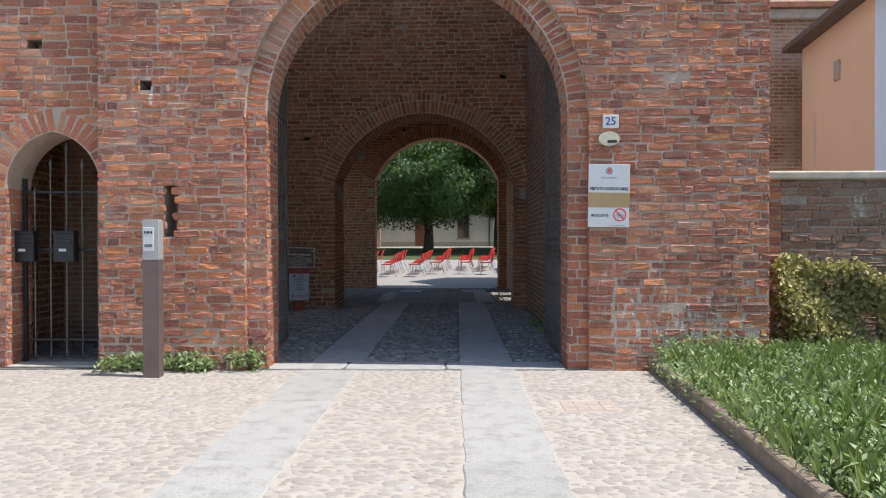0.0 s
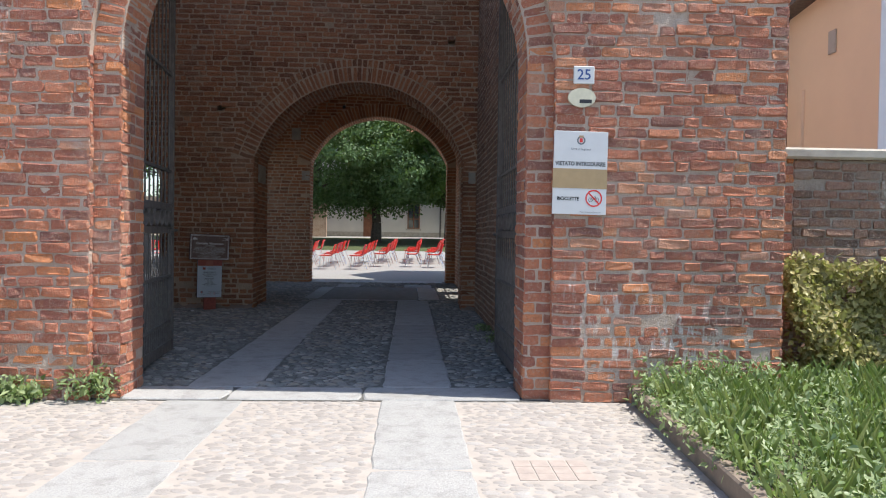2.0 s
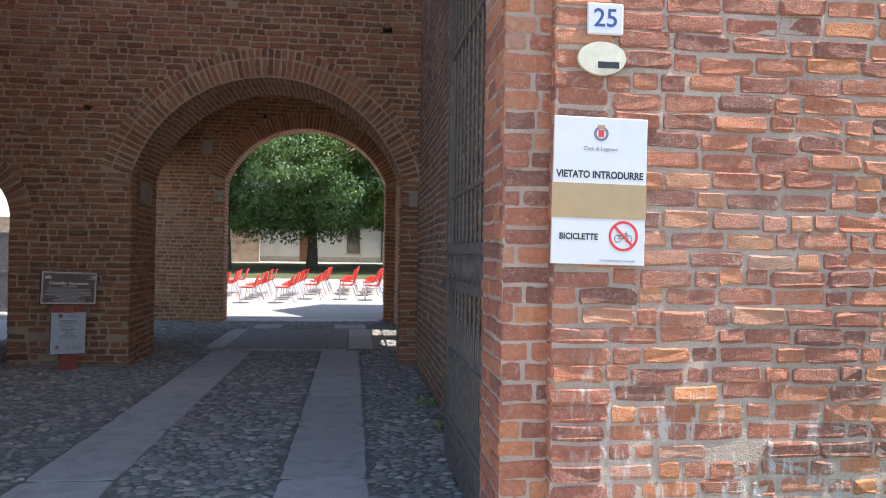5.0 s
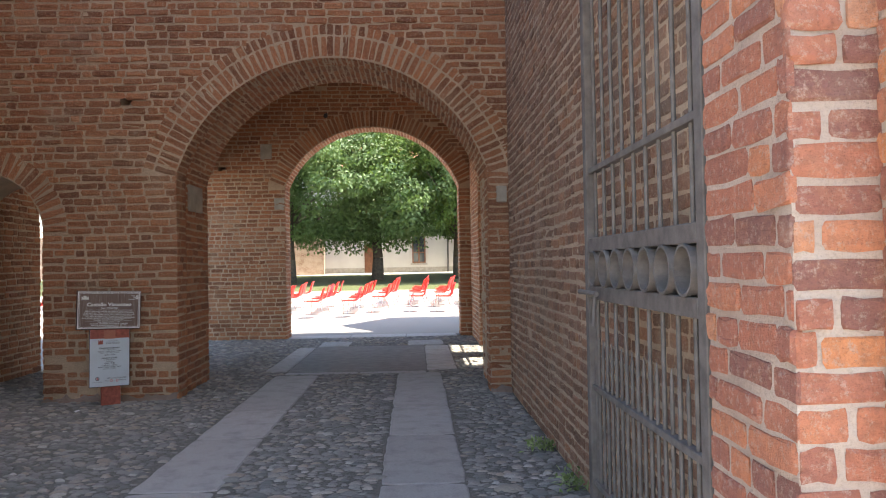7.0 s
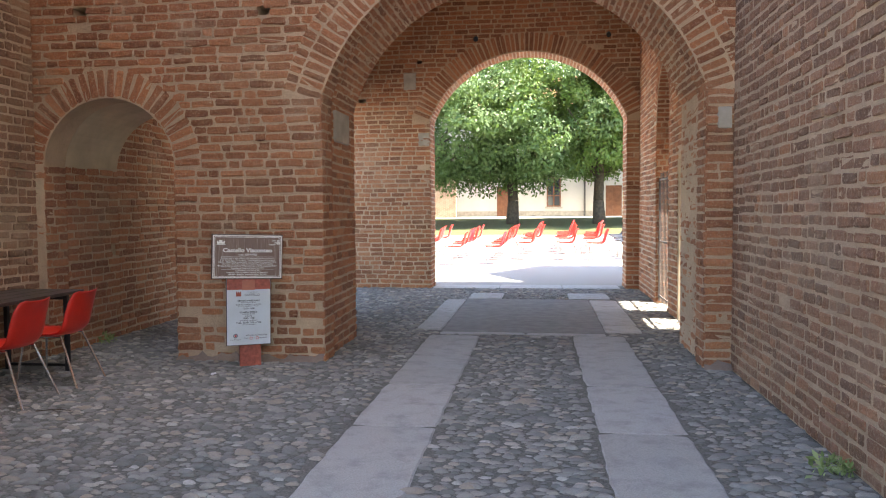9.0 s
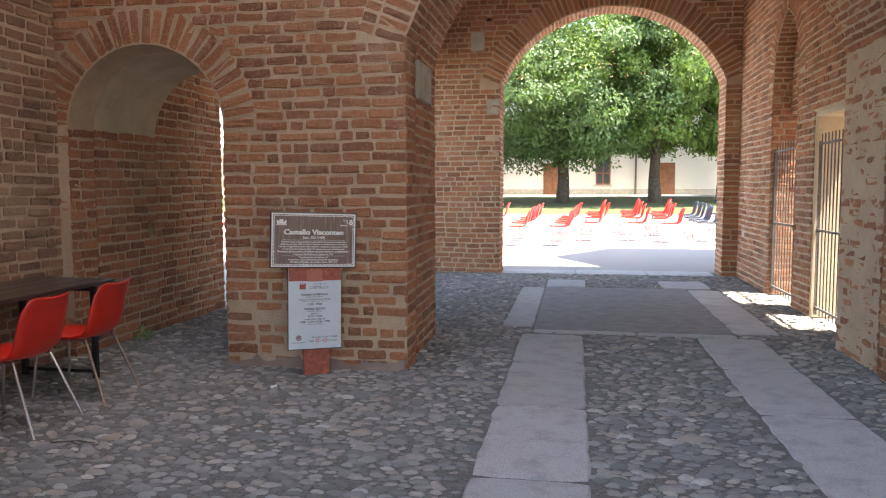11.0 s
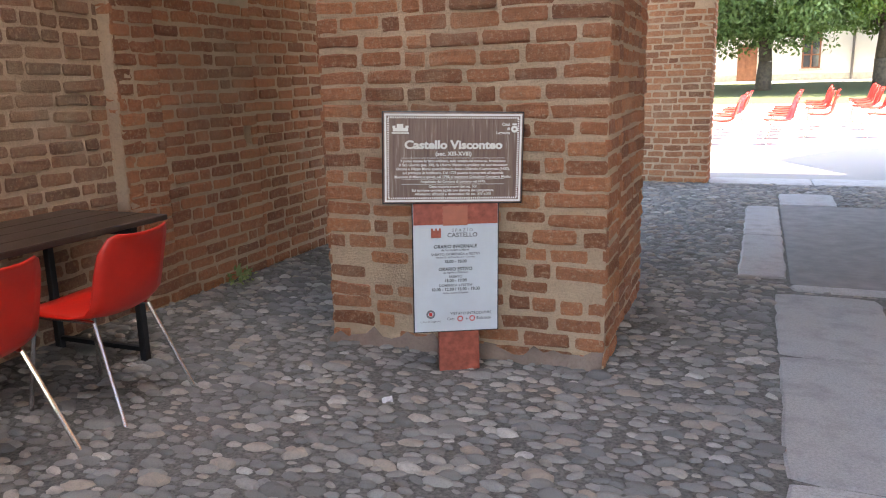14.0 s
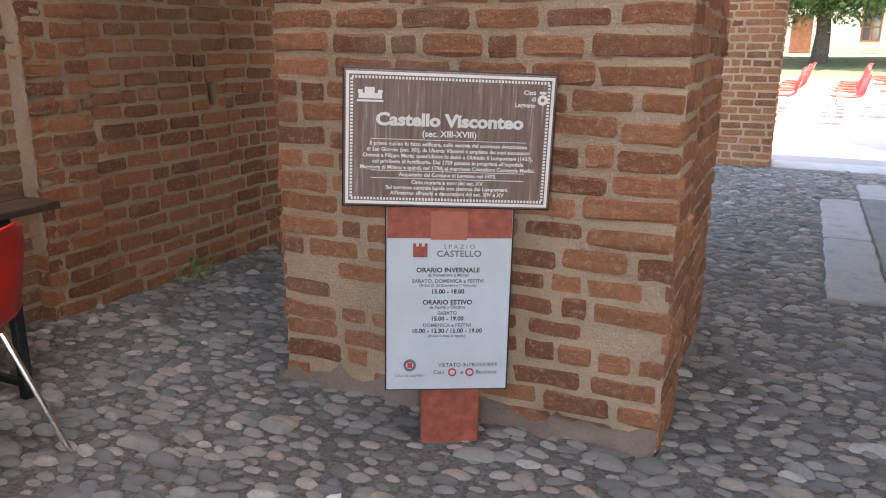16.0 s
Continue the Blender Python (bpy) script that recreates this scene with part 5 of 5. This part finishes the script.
weeds("moss_tuft", 120, (1.88, 2.02, 12.5, 12.7), 0.06, 10, "small weeds at the foot of the wall", M_WEED, 0.05)
weeds("moss_tuft", 90, (-4.8, -4.6, 16.3, 16.5), 0.06, 12, "small weeds in the side passage", M_WEED, 0.05)


def grass_blades():
    """Thin upright blades, some bleached, standing out of the weeds."""
    rng = np.random.default_rng(33)
    n = 7000
    tuft = np.stack([rng.uniform(2.75, 6.4, 420), rng.uniform(2.6, 8.4, 420)], 1)
    k = rng.integers(0, 420, n)
    base = np.concatenate([tuft[k] + rng.normal(0, 0.05, (n, 2)), np.full((n, 1), 0.03)], 1)
    base[:, 0] += 0.063 * (base[:, 1] - 8.2) + 0.06
    h = rng.uniform(0.12, 0.36, n)
    a = rng.uniform(0, 2 * math.pi, n)
    lean = np.stack([np.cos(a), np.sin(a), np.zeros(n)], 1)
    side = np.stack([-np.sin(a), np.cos(a), np.zeros(n)], 1) * 0.004
    up = np.array((0, 0, 1.0))
    mid = base + up * (h * 0.6)[:, None] + lean * (h * 0.15)[:, None]
    tip = base + up * h[:, None] + lean * (h * 0.45)[:, None]
    V = np.stack([base - side, base + side, mid + side, tip, mid - side], 1)
    ob = mesh_ob("grass_blades", V.reshape(-1, 3).tolist(), np.arange(5 * n).reshape(n, 5).tolist(), M_GRASS)
    return tagged(ob, "thin green and bleached grass blades among the weeds", "grass", "", "stuff")


grass_blades()


def hedge():
    rng = np.random.default_rng(21)
    n = 30000
    x = rng.uniform(4.2, 7.5, n)
    top = 1.06 + 0.10 * np.sin(x * 3.1) + 0.06 * np.sin(x * 9.0) + rng.normal(0, 0.04, n)
    z = rng.uniform(0.03, 1, n) ** 0.8 * top
    keep = np.sin(x * 5.3 + 2.1 * np.sin(z * 4.1)) + np.sin(z * 7.7 + 1.7 * np.sin(x * 6.1)) + rng.normal(0, 0.5, n) > -0.75
    x, z = x[keep], z[keep]
    n = len(x)
    depth = 0.24 + 0.10 * np.sin(x * 4 + z * 5)
    y = 8.72 - depth * np.sqrt(rng.uniform(0.02, 1, n))
    ob = leaves("ivy_hedge", np.stack([x, y, z], 1), np.tile((0, -1.0, 0.4), (n, 1)), 0.058, M_DRY, None, 3, 0.3, 0.6)
    return tagged(ob, "half-dry yellow-green creeper over the garden wall", "hedge", "", "stuff")


hedge()
kerb = setting("kerb", boxbm((-0.05, -8, -0.05), (0.05, 0, 0.125), 0.012), M_TIMBER, "weathered edging board along the bed")
kerb.matrix_world = pose(2.76, 8.2, 0, 0, 0, -3.6)

M_DRAIN = plain("worn_drain_brick", (0.37, 0.305, 0.265), 0.9, 0, 0.15, 9, 0.5)
grate = thing("brick_drain", pose(1.72, 6.35, 0), "small patch of worn brick drain in the cobbles", "drain")
for i in range(4):
    for k in range(3):
        part("drain_brick", boxbm((-0.22 + 0.11 * i + 0.006, -0.19 + 0.125 * k, -0.02), (-0.22 + 0.11 * (i + 1) - 0.003, -0.19 + 0.125 * (k + 1) - 0.006, 0.0), 0.002), M_DRAIN, grate)

for lo, hi in (((HALL2_R + 0.01, 18.76, 0), (HALL2_R + 0.56, 18.81, 2.31)), ((HALL2_R + 0.01, 17.71, 0), (HALL2_R + 0.56, 17.76, 2.31)), ((HALL2_R + 0.01, 17.76, 2.27), (HALL2_R + 0.56, 18.76, 2.33))):
    part("plaster_jamb", boxbm(lo, hi, 0.008), M_PLASTER, wall_east)

# east gateway grille
def grille(y0, y1, h, name):
    g = thing(name, pose(HALL2_R + 0.06, y0, 0), "rusty iron grille gate folded in the east gateway", "gate")
    n = 9
    for y in (0.0, y1 - y0 - 0.04):
        part("stile", boxbm((-0.015, y, 0.03), (0.015, y + 0.04, h)), M_IRON, g)
    for z in (0.12, h * 0.5, h - 0.03):
        part("crossbar", boxbm((-0.012, 0.04, z - 0.012), (0.012, y1 - y0 - 0.04, z + 0.012)), M_IRON, g)
    for i in range(n):
        y = 0.04 + (y1 - y0 - 0.08) * (i + 0.5) / n
        part("bar", rod(bmesh.new(), (0, y, 0.04), (0, y, h + 0.08), 0.008), M_IRON, g)


part("tympanum", boxbm((HALL2_R + 0.25, 19.4, 2.48), (HALL2_R + 0.53, 20.8, 4.05)), M_BUFF, wall_east)
grille(17.72, 18.8, 2.0, "grille_gate")
grille(19.48, 20.72, 2.0, "grille_gate")

# small spot lamps above the far arch
for x in (-0.92, 1.53):
    l = thing("spot_lamp", pose(x, FAR - 0.03, 4.76), "small black spot lamp fixed over the arch", "lamp", "arch lamps")
    part("bracket", boxbm((-0.015, -0.02, -0.03), (0.015, 0.03, 0.03), 0.004), M_BLACK, l)
    part("lamp_head", rod(bmesh.new(), (0, -0.03, 0.0), (0.0, -0.13, -0.05), 0.035, 14, 0.045), M_BLACK, l)

litter = thing("paper_scrap", pose(-2.69, 14.72, 0.032, 8, -6, 30), "crumpled white paper scrap on the cobbles", "litter")
bm = bmesh.new()
bmesh.ops.create_grid(bm, x_segments=4, y_segments=4, size=0.024)
for v in bm.verts:
    v.co.z += random.uniform(-0.006, 0.008)
bmesh.ops.solidify(bm, geom=bm.faces[:], thickness=0.001)
part("scrap", bm, M_WHITE, litter)
twig = thing("twig", pose(-3.35, 13.35, 0.028), "thin dark twig lying on the cobbles", "twig")
bm = bmesh.new()
for a, b in (((-0.13, 0, 0), (0.02, 0.03, 0.01)), ((0.02, 0.03, 0.01), (0.14, 0.02, 0.006)), ((-0.02, 0.022, 0.008), (0.08, -0.03, 0.004))):
    rod(bm, a, b, 0.005, 6, 0.003)
part("stem", bm, M_BARK, twig)

# stone blocks let into the brickwork
for lo, hi, owner in (((-1.912, 16.05, 2.25), (-1.86, 16.6, 2.58), wall_inner), ((-2.33, FAR - 0.012, 3.82), (-2.08, FAR + 0.05, 4.15), wall_far), ((-2.05, FAR - 0.012, 2.75), (-1.83, FAR + 0.05, 3.0), wall_far), ((1.9, 15.462, 2.25), (2.03, 15.5, 2.45), wall_inner)):
    part("stone_block", boxbm(lo, hi, 0.01), M_STONE, owner)


def skirt(x0, x1, y, seed):
    """A low ragged footing of mortar where the wall meets the cobbles."""
    rng = np.random.default_rng(seed)
    bm = bmesh.new()
    n = max(4, int((x1 - x0) / 0.05))
    rows = []
    for i in range(n + 1):
        x = x0 + (x1 - x0) * i / n
        out, up = 0.025 + rng.uniform(0, 0.05), 0.03 + rng.uniform(0, 0.07)
        rows.append([bm.verts.new(p) for p in ((x, y - out, -0.01), (x, y - out * 0.75, up * 0.6), (x, y, up))])
    for a, c in zip(rows, rows[1:]):
        for k in range(2):
            bm.faces.new((a[k], c[k], c[k + 1], a[k + 1]))
    part("footing", bm, M_FOOT, wall_inner, "", True)


part("corner_render", boxbm((-4.925, INNER - 0.016, 0.35), (-4.82, INNER + 0.02, 2.02), 0.006), M_BUFF, wall_inner, "pale strip of old render in the corner")
skirt(-3.4, -1.86, INNER, 31)
skirt(1.8, 2.05, INNER, 32)

leaf = thing("metal_gate", pose(-6.85, 24.0, 0.016), "grey sheet-metal gate leaf standing open in the courtyard", "gate")
part("sheet", boxbm((-0.5, -0.01, 0.12), (0.4, 0.01, 1.95), 0.004), M_IRON, leaf)
for x in (-0.54, 0.36):
    part("upright", boxbm((x, -0.025, 0), (x + 0.05, 0.025, 2.0), 0.005), M_IRON, leaf)
for z in (0.08, 1.0, 1.92):
    part("rail", boxbm((-0.49, -0.02, z), (0.36, 0.02, z + 0.05), 0.005), M_IRON, leaf)

# ---- brickwork and cobbles, last ----
X, Y, NX, NY = (1, 0, 0), (0, 1, 0), (-1, 0, 0), (0, -1, 0)
b = Bricks(M_FRONT, wall_front, 0.090, 0.26, 0.016, 0.0048, 0.007)
b.lay((0, FRONT, 0), X, NY, -3.25, 3.95, 0.0, 6.2, [GATE_OUT], FRONT_HOLES, 1.8, [(2.2, 3.9, 0.1, 0.95), (-3.2, -1.8, 0.1, 0.4), (1.9, 2.3, 2.2, 2.5)])
b.lay((0, FRONT + 0.07, 0), X, NY, -1.66, -1.44, 0, 2.75)
b.lay((0, FRONT + 0.07, 0), X, NY, 1.82, 2.04, 0, 2.75)
b.ring(GATE, FRONT + 0.07, NY, (0.21,), 0.075)
b.lay((-1.66, 0, 0), Y, X, FRONT, FRONT + 0.07, 0, 2.75)
b.lay((2.04, 0, 0), Y, NX, FRONT, FRONT + 0.07, 0, 2.75)
b.lay((-1.44, 0, 0), Y, X, FRONT + 0.07, BACK, 0, 2.75)
b.lay((1.82, 0, 0), Y, NX, FRONT + 0.07, BACK, 0, 2.75)
b.soffit(GATE, FRONT + 0.07, BACK)
b.link((2.2, 8.2, 1.6))
b = Bricks(M_FRONT, wall_left_front, 0.090, 0.26, 0.016, 0.0048, 0.007)
b.lay((0, FRONT + 0.1, 0), X, NY, -7.5, -3.25, 0.0, 6.2, [DOOR_A], SIDE_HOLES, 1.6)
b.ring(DOOR_A, FRONT + 0.1, NY, (0.25,), 0.075)
b.lay((-3.28, 0, 0), Y, NX, FRONT + 0.1, FRONT + 0.6, 0, 1.98)
b.lay((-4.32, 0, 0), Y, X, FRONT + 0.1, FRONT + 0.6, 0, 1.98)
b.link((-3.7, 8.3, 2.4))
b = Bricks(M_FRONT, tower_side, 0.090, 0.26, 0.016, 0.0048, 0.007)
b.lay((3.95, 0, 0), Y, X, FRONT, 14, 0, 6.2)
b.link()
b = Bricks(M_HALL, wall_inner, 0.088, 0.25, 0.022, 0.007, 0.008)
b.lay((0, INNER, 0), X, NY, LEFT, RIGHT, 0, TOP, [SIDE_A, INNER_A], INNER_HOLES, 1.4, [(-3.4, -1.86, 0.0, 0.72), (1.8, 2.05, 0.0, 0.5)])
b.ring(INNER_A, INNER, NY, (0.26, 0.14), 0.078)
b.ring(SIDE_A, INNER, NY, (0.29,), 0.08)
b.lay((-1.86, 0, 0), Y, X, INNER, INNER2, 0, 2.66)
b.lay((1.80, 0, 0), Y, NX, INNER, INNER2, 0, 2.66)
b.soffit(INNER_A, INNER, INNER2)
b.lay((-1.90, 0, 0), Y, X, GROOVE, INNER3, 0, 2.66)
b.lay((1.85, 0, 0), Y, NX, GROOVE, INNER3, 0, 2.66)
b.soffit(INNER_B, GROOVE, INNER3)
b.ring(INNER_B, GROOVE, NY, (0.13,), 0.085)
b.lay((0, GROOVE, 0), X, NY, -2.03, -1.90, 0, 2.66)
b.lay((0, GROOVE, 0), X, NY, 1.84, 1.97, 0, 2.66)
b.lay((-3.40, 0, 0), Y, NX, INNER, INNER2, 0, 1.97)
b.lay((-4.82, 0, 0), Y, X, INNER, INNER2, 0, 1.97)
b.link((-2.6, 15.4, 0.9))
b = Bricks(M_HALL, wall_passage, 0.088, 0.25, 0.022, 0.007, 0.008)
b.lay((-4.82, 0, 0), Y, X, INNER2, 16.85, 0, 1.97, (), [(16.68, 16.79, 1.0, 1.16)], 1.4)
b.lay((-4.82, 0, 0), Y, X, 16.85, 18.35, 0, 3.3, (), (), 1.4)
b.link((-4.8, 16.5, 1.0), 300)
b = Bricks(M_STAINED, wall_left, 0.088, 0.25, 0.022, 0.007, 0.008)
b.lay((LEFT, 0, 0), Y, X, BACK, INNER, 0, TOP, (), [(14.35, 14.5, 1.0, 1.14)], 1.4)
b.link((-4.9, 15.0, 1.2), 300)
b = Bricks(M_SIDE, wall_right, 0.086, 0.235, 0.024, 0.004, 0.006, 0.42)
b.lay((RIGHT, 0, 0), Y, NX, BACK, INNER, 0, TOP, (), (), 1.2)
b.link((2.0, 9.8, 1.5), 300)
b = Bricks(M_HALL, wall_far, 0.088, 0.25, 0.023, 0.008, 0.006)
b.lay((0, FAR, 0), X, NY, HALL2_L, HALL2_R, 0, TOP, [FAR_A], FAR_HOLES)
b.ring(FAR_A, FAR, NY, (0.36,), 0.08)
b.lay((-1.82, 0, 0), Y, X, FAR, FAR2, 0, 3.23)
b.lay((1.88, 0, 0), Y, NX, FAR, FAR2, 0, 3.23)
b.soffit(FAR_A, FAR, FAR2)
b.link()
b = Bricks(M_HALL, wall_east, 0.088, 0.25, 0.023, 0.008, 0.006)
b.lay((HALL2_R, 0, 0), Y, NX, INNER3, FAR, 0, TOP, [COURT_G], [(17.72, 18.8, 0, 2.32)])
b.lay((HALL2_R + 0.25, 0, 0), Y, NX, 19.48, 20.72, 2.49, 4.0)
k0 = len(b.rows)
b.ring(COURT_G, 0, NY, (0.25,), 0.08)
b.soffit(COURT_G, 0, 0.26)
b.rows[k0:] = [tuple(v for q in range(0, 12, 3) for v in ((r[q + 1] + (HALL2_R if q == 0 else 0)), r[q], r[q + 2])) + tuple(r[12:]) for r in b.rows[k0:]]
for yy, nn in ((20.72, NY), (19.48, (0, 1, 0))):
    b.lay((0, yy, 0), X, nn, HALL2_R, HALL2_R + 0.55, 0, 2.9)
b.link()
b = Bricks(M_HALL, wall_court_left, 0.088, 0.25, 0.023, 0.008, 0.006)
b.lay((HALL2_L, 0, 0), Y, X, INNER3, 18.6, 0, TOP)
b.lay((HALL2_L, 0, 0), Y, X, 18.6, FAR, 3.6, TOP)
b.link()
b = Bricks(M_OLD, wall_garden, 0.086, 0.25, 0.013, 0.008, 0.006)
b.lay((0, 8.75, 0), X, NY, 4.34, 8.0, 0, 2.08, (), (), 2.0)
b.link((4.6, 8.75, 1.6))
b = Bricks(M_FRONT, wall_garden, 0.088, 0.25, 0.016, 0.0048, 0.007)
b.lay((0, 8.75, 0), X, NY, 3.95, 4.33, 0, 2.08, (), (), 2.0)
b.link()
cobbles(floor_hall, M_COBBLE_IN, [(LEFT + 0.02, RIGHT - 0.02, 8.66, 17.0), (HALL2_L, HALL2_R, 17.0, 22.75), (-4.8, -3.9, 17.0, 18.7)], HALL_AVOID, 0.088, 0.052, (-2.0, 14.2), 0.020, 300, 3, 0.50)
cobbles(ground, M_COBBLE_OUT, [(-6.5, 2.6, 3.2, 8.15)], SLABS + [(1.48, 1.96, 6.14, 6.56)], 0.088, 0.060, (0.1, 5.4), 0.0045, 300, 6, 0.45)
